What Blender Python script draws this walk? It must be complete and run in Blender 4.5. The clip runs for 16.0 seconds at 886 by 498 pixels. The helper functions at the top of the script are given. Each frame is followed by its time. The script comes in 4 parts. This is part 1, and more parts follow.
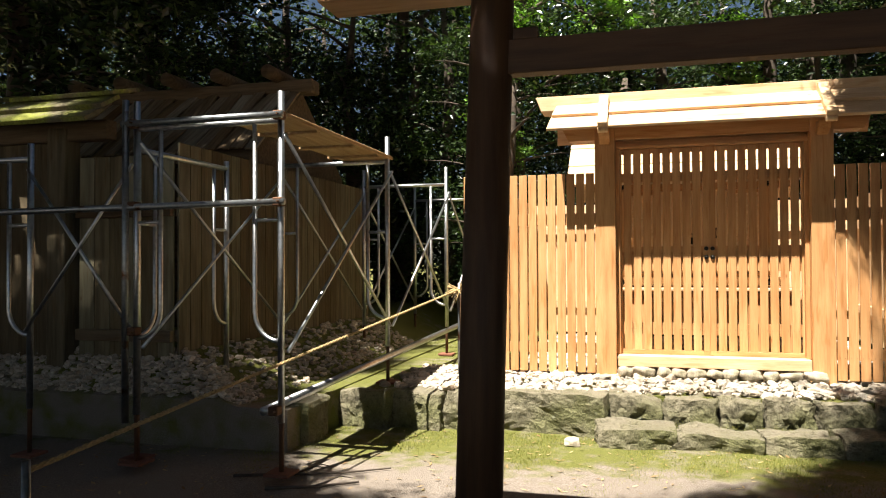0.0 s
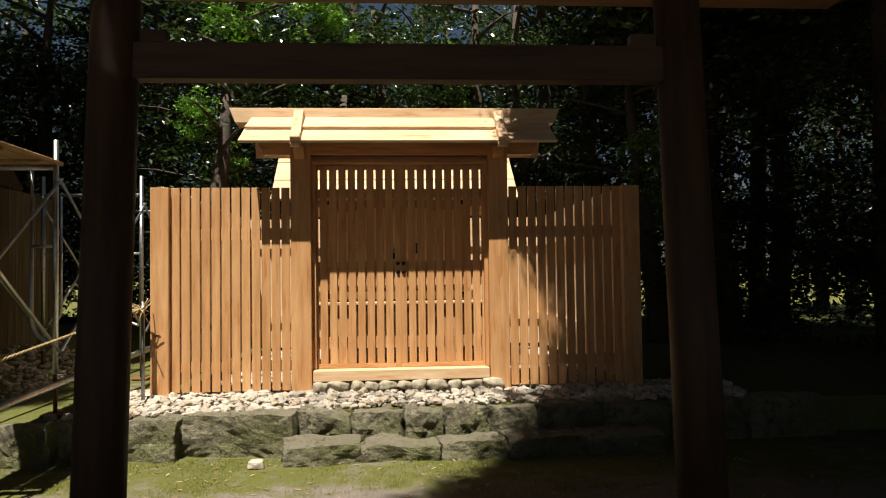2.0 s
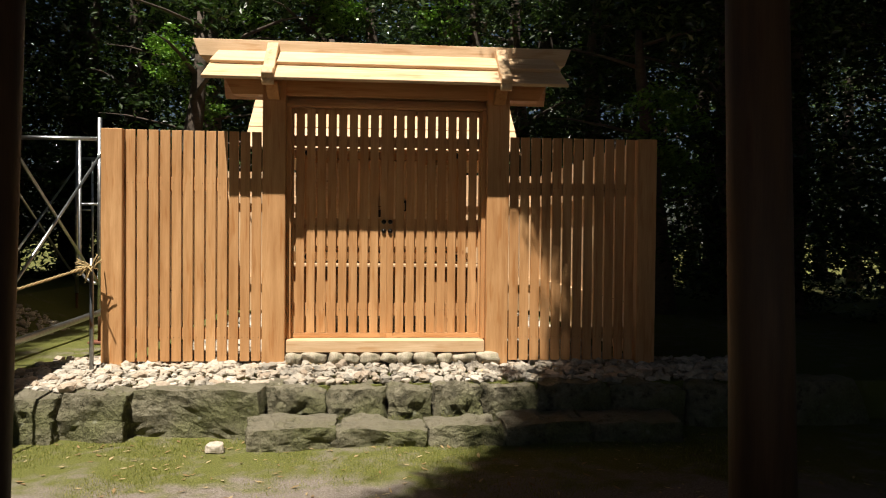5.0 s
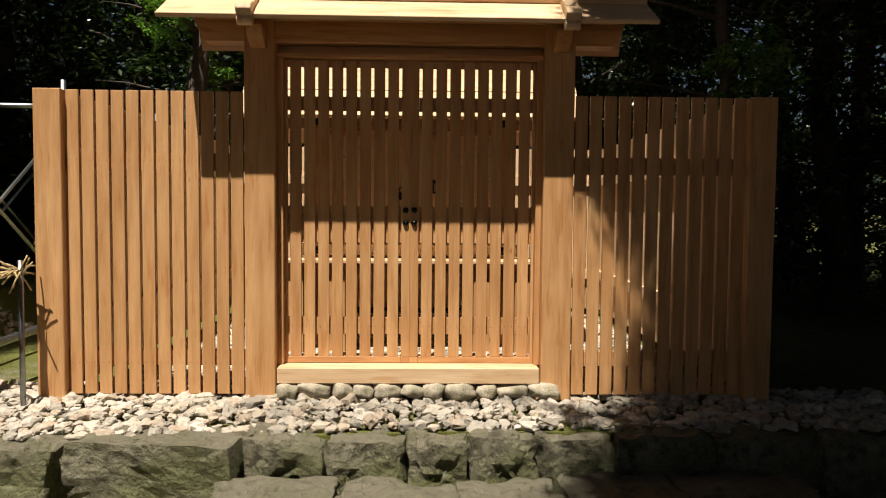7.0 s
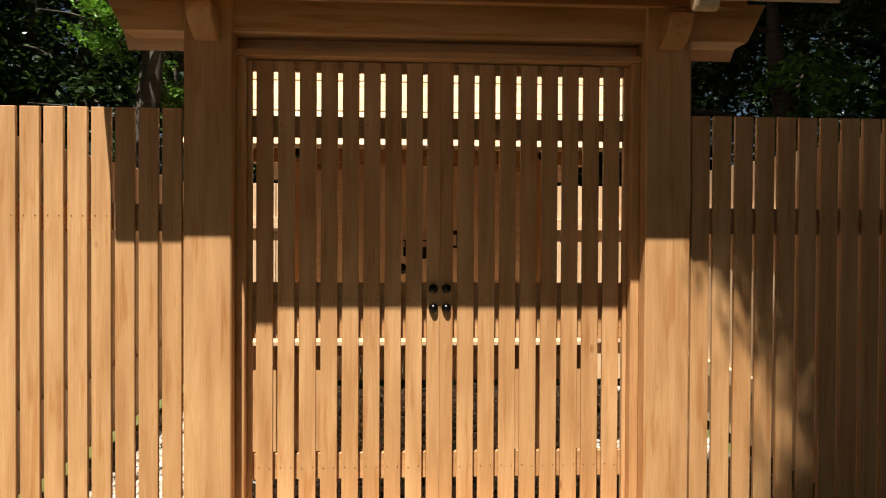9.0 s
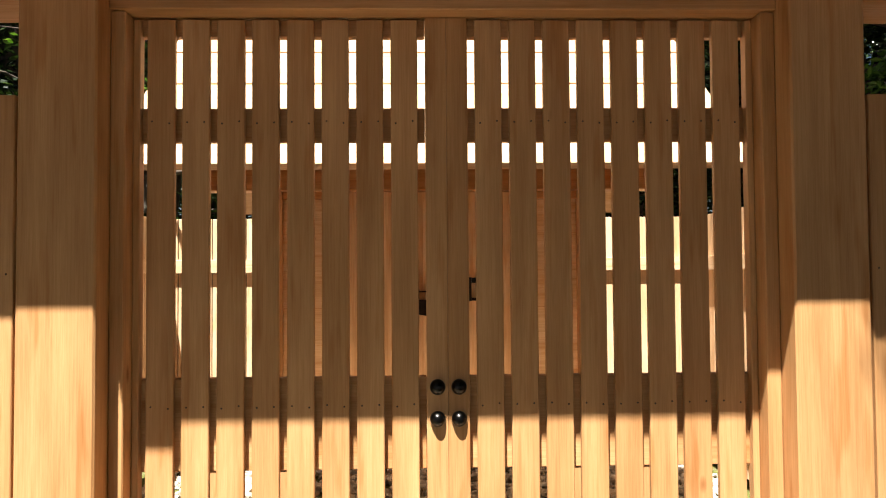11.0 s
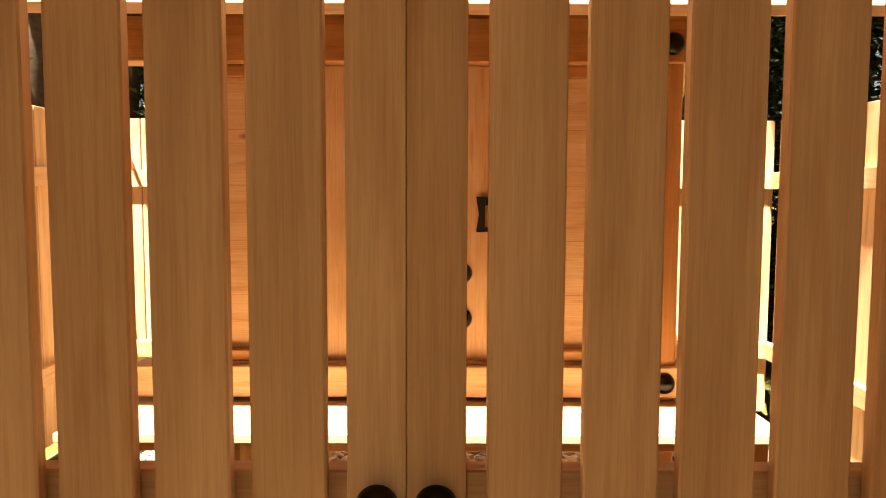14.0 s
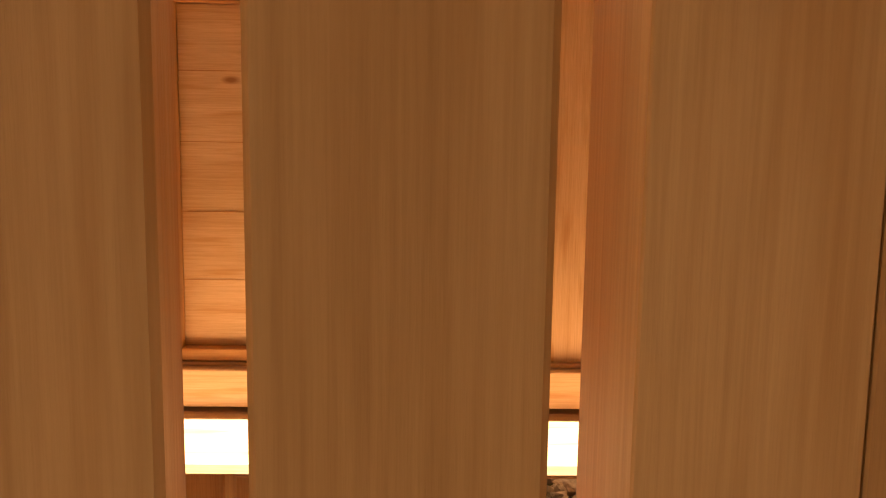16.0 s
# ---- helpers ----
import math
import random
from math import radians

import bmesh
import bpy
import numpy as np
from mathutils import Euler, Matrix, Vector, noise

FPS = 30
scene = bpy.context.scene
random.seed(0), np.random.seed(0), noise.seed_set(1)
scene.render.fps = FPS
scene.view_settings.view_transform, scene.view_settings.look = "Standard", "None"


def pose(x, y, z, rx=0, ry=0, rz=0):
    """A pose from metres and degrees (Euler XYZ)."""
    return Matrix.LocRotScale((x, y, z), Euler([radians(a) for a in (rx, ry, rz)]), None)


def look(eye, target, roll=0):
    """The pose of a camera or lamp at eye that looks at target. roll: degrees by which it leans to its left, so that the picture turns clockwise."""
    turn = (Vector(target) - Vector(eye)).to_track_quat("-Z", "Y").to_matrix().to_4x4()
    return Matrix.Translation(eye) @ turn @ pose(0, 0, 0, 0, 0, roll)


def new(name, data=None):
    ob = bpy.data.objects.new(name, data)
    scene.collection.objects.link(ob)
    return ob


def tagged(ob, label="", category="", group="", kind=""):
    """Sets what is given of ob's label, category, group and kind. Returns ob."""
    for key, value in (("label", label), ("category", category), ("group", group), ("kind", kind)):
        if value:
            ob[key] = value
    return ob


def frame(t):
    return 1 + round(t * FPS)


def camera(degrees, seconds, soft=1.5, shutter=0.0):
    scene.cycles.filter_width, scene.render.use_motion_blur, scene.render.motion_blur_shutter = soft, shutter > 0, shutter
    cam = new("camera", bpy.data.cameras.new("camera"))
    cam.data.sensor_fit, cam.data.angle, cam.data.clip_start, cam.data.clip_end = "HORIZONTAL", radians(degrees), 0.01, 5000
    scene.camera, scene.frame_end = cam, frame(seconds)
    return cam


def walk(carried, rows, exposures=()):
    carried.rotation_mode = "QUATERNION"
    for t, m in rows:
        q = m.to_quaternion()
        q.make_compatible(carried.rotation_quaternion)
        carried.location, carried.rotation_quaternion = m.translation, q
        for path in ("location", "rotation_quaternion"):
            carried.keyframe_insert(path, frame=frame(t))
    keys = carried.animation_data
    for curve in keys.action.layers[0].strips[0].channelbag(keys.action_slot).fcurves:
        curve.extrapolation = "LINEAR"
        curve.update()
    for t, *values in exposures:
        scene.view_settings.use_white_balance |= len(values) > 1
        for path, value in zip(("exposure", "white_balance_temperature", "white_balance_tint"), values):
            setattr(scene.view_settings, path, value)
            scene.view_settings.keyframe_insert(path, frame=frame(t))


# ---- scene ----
cam = camera(62.0, 16.0, 1.1)
PATH = [
    (0, (-0.595, -7.321, 1.481), (-1.12, -5.392, 1.518), -0.3),
    (0.5, (-0.531, -7.28, 1.492), (-0.821, -5.303, 1.562), -0.5),
    (1, (-0.401, -7.246, 1.506), (-0.493, -5.249, 1.578), -0.7),
    (1.5, (-0.221, -7.242, 1.496), (-0.194, -5.244, 1.569), -0.8),
    (2, (-0.105, -7.181, 1.496), (0.039, -5.187, 1.563), -0.8),
    (2.5, (-0.024, -7.149, 1.501), (0.146, -5.157, 1.564), -0.6),
    (3, (0.061, -7.212, 1.471), (0.205, -5.218, 1.548), -0.2),
    (3.5, (0.056, -7.146, 1.442), (0.18, -5.151, 1.518), -0.0),
    (4, (-0.021, -6.938, 1.471), (0.117, -4.944, 1.528), 0.2),
    (4.5, (-0.054, -6.697, 1.477), (0.119, -4.704, 1.475), 0.4),
    (6.8, (0.049, -4.954, 1.592), (0.122, -2.958, 1.503), 0.8),
    (7, (0.089, -4.808, 1.604), (0.142, -2.811, 1.499), 0.5),
    (7.5, (-0.009, -4.384, 1.641), (0.031, -2.385, 1.577), 0.2),
    (8, (-0.091, -4.027, 1.727), (-0.017, -2.03, 1.637), 0.5),
    (8.5, (-0.099, -3.531, 1.777), (-0.04, -1.532, 1.77), 0.4),
    (9, (-0.17, -3.143, 1.812), (-0.054, -1.147, 1.786), 0.3),
    (9.5, (-0.182, -2.832, 1.833), (-0.05, -0.836, 1.83), 0.1),
    (10, (-0.074, -2.489, 1.902), (0.011, -0.491, 1.938), 0.3),
    (10.2, (-0.073, -2.387, 1.916), (0.005, -0.389, 1.957), 0.2),
    (12.3, (-0.035, -1.205, 1.848), (-0.019, 0.793, 1.95), -1.1),
    (12.5, (-0.042, -1.143, 1.849), (-0.016, 0.857, 1.863), -1.1),
    (13, (-0.04, -0.984, 1.857), (0.033, 1.014, 1.8), 0.2),
    (13.5, (0.025, -0.776, 1.896), (0.065, 1.218, 1.751), 0.2),
    (14, (0.032, -0.67, 1.896), (0.036, 1.323, 1.737), 0.2),
    (14.5, (-0.015, -0.442, 1.885), (0.01, 1.551, 1.711), 0.2),
    (15, (-0.063, -0.282, 1.876), (-0.048, 1.706, 1.653), 0.2),
    (15.5, (-0.101, -0.204, 1.87), (-0.06, 1.783, 1.64), 0.3),
    (16, (-0.104, -0.165, 1.868), (-0.062, 1.820, 1.631), 0.8),
]
walk(cam, [(t, look(e, a, r)) for t, e, a, r in PATH],
     [(0, 1.9, 6500, 10), (0.6, 1.12, 6500, 10), (1.5, 0.9, 6500, 10), (4.5, 0.92, 6500, 10), (7, 0.76, 6500, 10), (9, 1.2, 6250, 8),
      (10.2, 1.62, 6000, 8), (12.3, 2.75, 7200, 12), (13.5, 2.85, 8300, 18), (14.5, 2.82, 9000, 26), (16, 2.66, 9400, 30)])

# ---- world, sun, exposure ----
world = bpy.data.worlds.new("world")
scene.world = world
world.use_nodes = True
wn = world.node_tree.nodes
sky = wn.new("ShaderNodeTexSky")
sky.sky_type = "NISHITA"
sky.sun_disc = False
SUN_WAY = Vector((0.145, 0.375, -0.90)).normalized()
sky.sun_elevation = math.asin(-SUN_WAY.z)
sky.sun_rotation = math.atan2(-SUN_WAY.x, -SUN_WAY.y)
wn["Background"].inputs["Strength"].default_value = 0.017
world.node_tree.links.new(sky.outputs["Color"], wn["Background"].inputs["Color"])
sun_data = bpy.data.lights.new("sun", "SUN")
sun_data.energy = 5.0
sun_data.angle = radians(0.53)
sun_data.color = (1.0, 0.93, 0.82)
sun = new("sun", sun_data)
sun.matrix_world = look((0, 0, 20), Vector((0, 0, 20)) + SUN_WAY)


# ---- materials ----
def mat(name, rough=0.6, metal=0.0, spec=0.5):
    m = bpy.data.materials.new(name)
    m.use_nodes = True
    b = m.node_tree.nodes["Principled BSDF"]
    b.inputs["Roughness"].default_value = rough
    b.inputs["Metallic"].default_value = metal
    b.inputs["Specular IOR Level"].default_value = spec
    return m, m.node_tree.nodes, m.node_tree.links, b


def ramp(nodes, links, source, stops):
    r = nodes.new("ShaderNodeValToRGB")
    els = r.color_ramp.elements
    while len(els) < len(stops):
        els.new(0.5)
    for e, (p, c) in zip(els, stops):
        e.position, e.color = p, (*c, 1)
    links.new(source, r.inputs[0])
    return r


def noise_tex(nodes, links, scale, detail=4, stretch=(1, 1, 1), shift=None, rough=0.5):
    co = nodes.new("ShaderNodeTexCoord")
    mp = nodes.new("ShaderNodeMapping")
    mp.inputs["Scale"].default_value = stretch
    links.new(co.outputs["Object"], mp.inputs["Vector"])
    if shift is not None:
        links.new(shift, mp.inputs["Location"])
    n = nodes.new("ShaderNodeTexNoise")
    n.inputs["Scale"].default_value, n.inputs["Detail"].default_value = scale, detail
    n.inputs["Roughness"].default_value = rough
    links.new(mp.outputs["Vector"], n.inputs["Vector"])
    return n


def bump(nodes, links, b, source, strength, distance):
    k = nodes.new("ShaderNodeBump")
    k.inputs["Strength"].default_value, k.inputs["Distance"].default_value = strength, distance
    links.new(source, k.inputs["Height"])
    links.new(k.outputs["Normal"], b.inputs["Normal"])


def mixc(nodes, links, fac, a, c, mode="MIX"):
    x = nodes.new("ShaderNodeMix")
    x.data_type, x.blend_type = "RGBA", mode
    for sock, v in ((x.inputs[0], fac), (x.inputs[6], a), (x.inputs[7], c)):
        if isinstance(v, (int, float)):
            sock.default_value = v
        elif isinstance(v, tuple):
            sock.default_value = (*v, 1)
        else:
            links.new(v, sock)
    return x.outputs[2]


def wood(name, axis, dark, light, rough=0.55, vary=0.12, knots=True, bumpy=0.15):
    """Planed or weathered timber with the grain along an axis."""
    m, n, l, b = mat(name, rough, 0.0, 0.35)
    info = n.new("ShaderNodeObjectInfo")
    off = n.new("ShaderNodeVectorMath")
    off.operation = "SCALE"
    off.inputs[0].default_value = (17, 31, 23)
    l.new(info.outputs["Random"], off.inputs["Scale"])
    st = [1.0, 1.0, 1.0]
    st["xyz".index(axis)] = 0.035
    fine = noise_tex(n, l, 620, 4, tuple(st), off.outputs[0], 0.6)
    st["xyz".index(axis)] = 0.02
    ring = noise_tex(n, l, 230, 3, tuple(st), off.outputs[0], 0.6)
    st["xyz".index(axis)] = 0.09
    wide = noise_tex(n, l, 22, 3, tuple(st), off.outputs[0])
    st["xyz".index(axis)] = 0.5
    blot = noise_tex(n, l, 3.0, 3, tuple(st), off.outputs[0])
    base = ramp(n, l, wide.outputs[0], [(0.3, dark), (0.7, light)])
    grain = ramp(n, l, fine.outputs[0], [(0.36, (0.90, 0.87, 0.83)), (0.60, (1, 1, 1))])
    rings = ramp(n, l, ring.outputs[0], [(0.36, (0.85, 0.79, 0.71)), (0.58, (1, 1, 1))])
    c = mixc(n, l, 0.75, base.outputs[0], grain.outputs[0], "MULTIPLY")
    c = mixc(n, l, 0.7, c, rings.outputs[0], "MULTIPLY")
    bl = ramp(n, l, blot.outputs[0], [(0.35, (0.86, 0.80, 0.72)), (0.65, (1.0, 1.0, 1.0))])
    c = mixc(n, l, 0.8, c, bl.outputs[0], "MULTIPLY")
    tone = ramp(n, l, info.outputs["Random"], [(0.0, (1 - vary, 1 - 1.35 * vary, 1 - 1.7 * vary)), (1.0, (1.0, 1.0, 1.0))])
    c = mixc(n, l, 1.0, c, tone.outputs[0], "MULTIPLY")
    st["xyz".index(axis)] = 0.11
    figure = noise_tex(n, l, 30, 2, tuple(st), off.outputs[0])
    flame = ramp(n, l, figure.outputs[0], [(0.58, (1, 1, 1)), (0.70, (0.80, 0.65, 0.48))])
    c = mixc(n, l, 0.7, c, flame.outputs[0], "MULTIPLY")
    if knots:
        co = n.new("ShaderNodeTexCoord")
        mp = n.new("ShaderNodeMapping")
        st = [1.0, 1.0, 1.0]
        st["xyz".index(axis)] = 0.42
        mp.inputs["Scale"].default_value = tuple(st)
        l.new(co.outputs["Object"], mp.inputs["Vector"])
        l.new(off.outputs[0], mp.inputs["Location"])
        v = n.new("ShaderNodeTexVoronoi")
        v.inputs["Scale"].default_value = 4.0
        l.new(mp.outputs["Vector"], v.inputs["Vector"])
        k = ramp(n, l, v.outputs["Distance"], [(0.018, (0.42, 0.24, 0.12)), (0.05, (1, 1, 1))])
        c = mixc(n, l, 0.8, c, k.outputs[0], "MULTIPLY")
    l.new(c, b.inputs["Base Color"])
    bump(n, l, b, fine.outputs[0], bumpy, 0.002)
    return m


NEW_D, NEW_L = (0.50, 0.27, 0.115), (0.66, 0.39, 0.185)
new_v = wood("new_cypress_upright", "z", NEW_D, NEW_L)
new_h = wood("new_cypress_level", "x", NEW_D, NEW_L)
new_y = wood("new_cypress_deep", "y", NEW_D, NEW_L)
# paler cypress; sun glare and bounced light are partly put into its colour
PALE_D, PALE_L = (0.66, 0.46, 0.28), (0.80, 0.62, 0.42)
pale_h = wood("pale_cypress_level", "x", PALE_D, PALE_L)
pale_v = wood("pale_cypress_upright", "z", PALE_D, PALE_L)
pale_y = wood("pale_cypress_deep", "y", PALE_D, PALE_L)
old_v = wood("weathered_upright", "z", (0.10, 0.088, 0.058), (0.20, 0.18, 0.125), 0.85, 0.35, True, 0.6)
grey_v = wood("weathered_grey_upright", "z", (0.15, 0.145, 0.10), (0.29, 0.28, 0.20), 0.88, 0.35, True, 0.6)
old_h = wood("weathered_level", "x", (0.10, 0.075, 0.05), (0.19, 0.15, 0.10), 0.85, 0.3, True, 0.6)
torii_v = wood("aged_torii_upright", "z", (0.062, 0.034, 0.018), (0.11, 0.061, 0.032), 0.6, 0.1, True, 0.4)
torii_h = wood("aged_torii_level", "x", (0.062, 0.034, 0.018), (0.11, 0.061, 0.032), 0.6, 0.1, True, 0.4)
top_wood = wood("torii_top_beam", "x", (0.34, 0.20, 0.10), (0.46, 0.29, 0.15), 0.6)
plank_m = wood("scaffold_plank", "y", (0.36, 0.25, 0.13), (0.52, 0.40, 0.24), 0.8, 0.2, True, 0.4)


def mossy(name, bare, moss, lo, hi, scale, relief=0.7):
    m, n, l, b = mat(name, 0.92, 0.0, 0.2)
    a = noise_tex(n, l, scale, 6)
    g = noise_tex(n, l, scale * 14, 5)
    base = ramp(n, l, g.outputs[0], [(0.3, tuple(0.62 * v for v in bare)), (0.7, bare)])
    mo = ramp(n, l, g.outputs[0], [(0.3, tuple(0.5 * v for v in moss)), (0.7, moss)])
    f = ramp(n, l, a.outputs[0], [(lo, (0, 0, 0)), (hi, (1, 1, 1))])
    l.new(mixc(n, l, f.outputs[0], base.outputs[0], mo.outputs[0]), b.inputs["Base Color"])
    bump(n, l, b, g.outputs[0], relief, 0.02)
    return m


moss_board = mossy("mossy_roof_board", (0.16, 0.14, 0.09), (0.23, 0.25, 0.05), 0.38, 0.55, 3.0)


def stone_mat():
    """Olive-grey field stone: rugged faces, dark pits, moss films and a pale dusting on top."""
    m, n, l, b = mat("mossy_stone", 0.93, 0.0, 0.2)
    big = noise_tex(n, l, 3.2, 6)
    rug = noise_tex(n, l, 13, 9, (1, 1, 1), None, 0.68)
    fine = noise_tex(n, l, 70, 5)
    base = ramp(n, l, rug.outputs[0], [(0.33, (0.065, 0.06, 0.04)), (0.45, (0.18, 0.163, 0.108)), (0.68, (0.31, 0.28, 0.20))])
    moss = ramp(n, l, fine.outputs[0], [(0.3, (0.07, 0.076, 0.026)), (0.7, (0.165, 0.172, 0.062))])
    f = ramp(n, l, big.outputs[0], [(0.42, (0, 0, 0)), (0.62, (0.7, 0.7, 0.7))])
    c = mixc(n, l, f.outputs[0], base.outputs[0], moss.outputs[0])
    v = n.new("ShaderNodeTexVoronoi")
    v.inputs["Scale"].default_value = 7.0
    co = n.new("ShaderNodeTexCoord")
    l.new(co.outputs["Object"], v.inputs["Vector"])
    lichen = ramp(n, l, v.outputs["Distance"], [(0.05, (0.9, 0.9, 0.9)), (0.16, (0, 0, 0))])
    c = mixc(n, l, mixc(n, l, 1.0, lichen.outputs[0], f.outputs[0], "MULTIPLY"), c, (0.30, 0.30, 0.22))
    geo = n.new("ShaderNodeNewGeometry")
    sep = n.new("ShaderNodeSeparateXYZ")
    l.new(geo.outputs["Normal"], sep.inputs[0])
    dust = ramp(n, l, sep.outputs["Z"], [(0.80, (0, 0, 0)), (0.96, (0.6, 0.6, 0.6))])
    c = mixc(n, l, dust.outputs[0], c, (0.235, 0.21, 0.155))
    l.new(c, b.inputs["Base Color"])
    bump(n, l, b, rug.outputs[0], 1.0, 0.09)
    return m


stone_m = stone_mat()


def ground_mat():
    m, n, l, b = mat("dirt_and_moss", 0.95, 0.0, 0.15)
    co = n.new("ShaderNodeTexCoord")
    sep = n.new("ShaderNodeSeparateXYZ")
    l.new(co.outputs["Object"], sep.inputs[0])
    big = noise_tex(n, l, 0.9, 5)
    mid = noise_tex(n, l, 6, 6)
    grit = noise_tex(n, l, 120, 4)
    # moss grows in a belt before the stone edge
    belt = n.new("ShaderNodeMapRange")
    belt.inputs["From Min"].default_value, belt.inputs["From Max"].default_value = -2.75, -1.7
    l.new(sep.outputs["Y"], belt.inputs["Value"])
    add = n.new("ShaderNodeMath")
    add.operation = "MULTIPLY_ADD"
    add.inputs[1].default_value = 0.42
    l.new(belt.outputs[0], add.inputs[0])
    mul = n.new("ShaderNodeMath")
    mul.operation = "MULTIPLY_ADD"
    mul.inputs[1].default_value = 0.6
    l.new(mid.outputs[0], mul.inputs[0])
    half = n.new("ShaderNodeMath")
    half.operation = "MULTIPLY"
    half.inputs[1].default_value = 0.5
    l.new(big.outputs[0], half.inputs[0])
    l.new(half.outputs[0], mul.inputs[2])
    l.new(mul.outputs[0], add.inputs[2])
    f = ramp(n, l, add.outputs[0], [(0.755, (0, 0, 0)), (0.95, (1, 1, 1))])
    dirt = ramp(n, l, grit.outputs[0], [(0.25, (0.10, 0.082, 0.066)), (0.5, (0.20, 0.17, 0.14)), (0.75, (0.34, 0.30, 0.26))])
    moss = ramp(n, l, grit.outputs[0], [(0.3, (0.058, 0.064, 0.016)), (0.55, (0.135, 0.142, 0.036)), (0.8, (0.26, 0.23, 0.10))])
    l.new(mixc(n, l, f.outputs[0], dirt.outputs[0], moss.outputs[0]), b.inputs["Base Color"])
    bump(n, l, b, grit.outputs[0], 0.8, 0.02)
    return m


ground_m = ground_mat()


def pebble_mat():
    m, n, l, b = mat("river_pebble", 0.75, 0.0, 0.3)
    geo = n.new("ShaderNodeNewGeometry")
    info = n.new("ShaderNodeObjectInfo")
    add = n.new("ShaderNodeMath")
    add.operation = "ADD"
    l.new(geo.outputs["Random Per Island"], add.inputs[0])
    l.new(info.outputs["Random"], add.inputs[1])
    fr = n.new("ShaderNodeMath")
    fr.operation = "FRACT"
    l.new(add.outputs[0], fr.inputs[0])
    c = ramp(n, l, fr.outputs[0], [(0.0, (0.22, 0.20, 0.165)), (0.2, (0.50, 0.44, 0.36)), (0.4, (0.40, 0.32, 0.24)), (0.6, (0.62, 0.56, 0.48)), (0.8, (0.33, 0.30, 0.25)), (1.0, (0.54, 0.48, 0.40))])
    g = noise_tex(n, l, 45, 5)
    gr = ramp(n, l, g.outputs[0], [(0.3, (0.62, 0.60, 0.56)), (0.65, (1, 1, 1))])
    l.new(mixc(n, l, 0.8, c.outputs[0], gr.outputs[0], "MULTIPLY"), b.inputs["Base Color"])
    bump(n, l, b, g.outputs[0], 0.6, 0.012)
    return m


def metal_mat(name, col, rough, rust=0.0):
    m, n, l, b = mat(name, rough, 1.0)
    g = noise_tex(n, l, 30, 4)
    c = ramp(n, l, g.outputs[0], [(0.3, tuple(0.7 * v for v in col)), (0.65, col)])
    out = c.outputs[0]
    if rust:
        q = noise_tex(n, l, 6, 4)
        f = ramp(n, l, q.outputs[0], [(1 - rust, (0, 0, 0)), (1.08 - rust, (1, 1, 1))])
        out = mixc(n, l, f.outputs[0], out, (0.14, 0.065, 0.03))
    l.new(out, b.inputs["Base Color"])
    bump(n, l, b, g.outputs[0], 0.1, 0.002)
    return m


def plain(name, col, rough, metal=0.0, scale=40, spread=0.25):
    m, n, l, b = mat(name, rough, metal)
    g = noise_tex(n, l, scale, 4)
    c = ramp(n, l, g.outputs[0], [(0.3, tuple(v * (1 - spread) for v in col)), (0.7, col)])
    l.new(c.outputs[0], b.inputs["Base Color"])
    bump(n, l, b, g.outputs[0], 0.2, 0.003)
    return m


def leaf_mat(name, a, c, d, rough=0.26, spec=0.6):
    m, n, l, b = mat(name, rough, 0.0, spec)
    geo = n.new("ShaderNodeNewGeometry")
    r = ramp(n, l, geo.outputs["Random Per Island"], [(0.0, a), (0.6, c), (1.0, d)])
    l.new(r.outputs[0], b.inputs["Base Color"])
    tr = n.new("ShaderNodeBsdfTranslucent")
    l.new(mixc(n, l, 1.0, r.outputs[0], (1.6, 1.9, 0.6), "MULTIPLY"), tr.inputs["Color"])
    mx = n.new("ShaderNodeMixShader")
    mx.inputs[0].default_value = 0.13
    l.new(b.outputs[0], mx.inputs[1])
    l.new(tr.outputs[0], mx.inputs[2])
    l.new(mx.outputs[0], n["Material Output"].inputs["Surface"])
    return m


pebble_m = pebble_mat()
steel_m = metal_mat("galvanised_steel", (0.55, 0.57, 0.58), 0.36, 0.30)
steel_dark = metal_mat("dull_steel_pipe", (0.30, 0.32, 0.33), 0.42, 0.42)
clamp_m = plain("rusty_clamp", (0.13, 0.065, 0.035), 0.7, 0.6)
iron_m = metal_mat("black_iron", (0.035, 0.033, 0.032), 0.28)
nail_m = plain("nail_head", (0.10, 0.07, 0.05), 0.6, 0.5)
rope_m = plain("straw_rope", (0.52, 0.38, 0.18), 0.9, 0.0, 90, 0.5)
rust_plate = plain("rusty_plate", (0.22, 0.085, 0.05), 0.8, 0.2)
bark_m = plain("bark", (0.085, 0.065, 0.048), 0.95, 0.0, 14, 0.55)
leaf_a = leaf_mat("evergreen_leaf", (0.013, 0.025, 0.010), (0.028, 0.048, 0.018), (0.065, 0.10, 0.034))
# much lighter leaf for the young trees: sunlight is painted into its colour
leaf_b = leaf_mat("painted_sunlit_leaf", (0.07, 0.15, 0.02), (0.13, 0.26, 0.04), (0.19, 0.32, 0.06))


# ---- mesh helpers ----
def thing(name, label, category, group="", kind="", at=(0, 0, 0)):
    ob = new(name)
    ob.location = at
    return tagged(ob, label, category, group, kind)


def mesh_of(bm, material, name, smooth=False):
    me = bpy.data.meshes.new(name)
    bm.to_mesh(me)
    bm.free()
    me.materials.append(material)
    if smooth:
        me.polygons.foreach_set("use_smooth", [True] * len(me.polygons))
    return me


def part(name, bm, material, parent=None, label="", smooth=False):
    ob = new(name, mesh_of(bm, material, name, smooth))
    ob.parent = parent
    if label:
        ob["label"] = label
    return ob


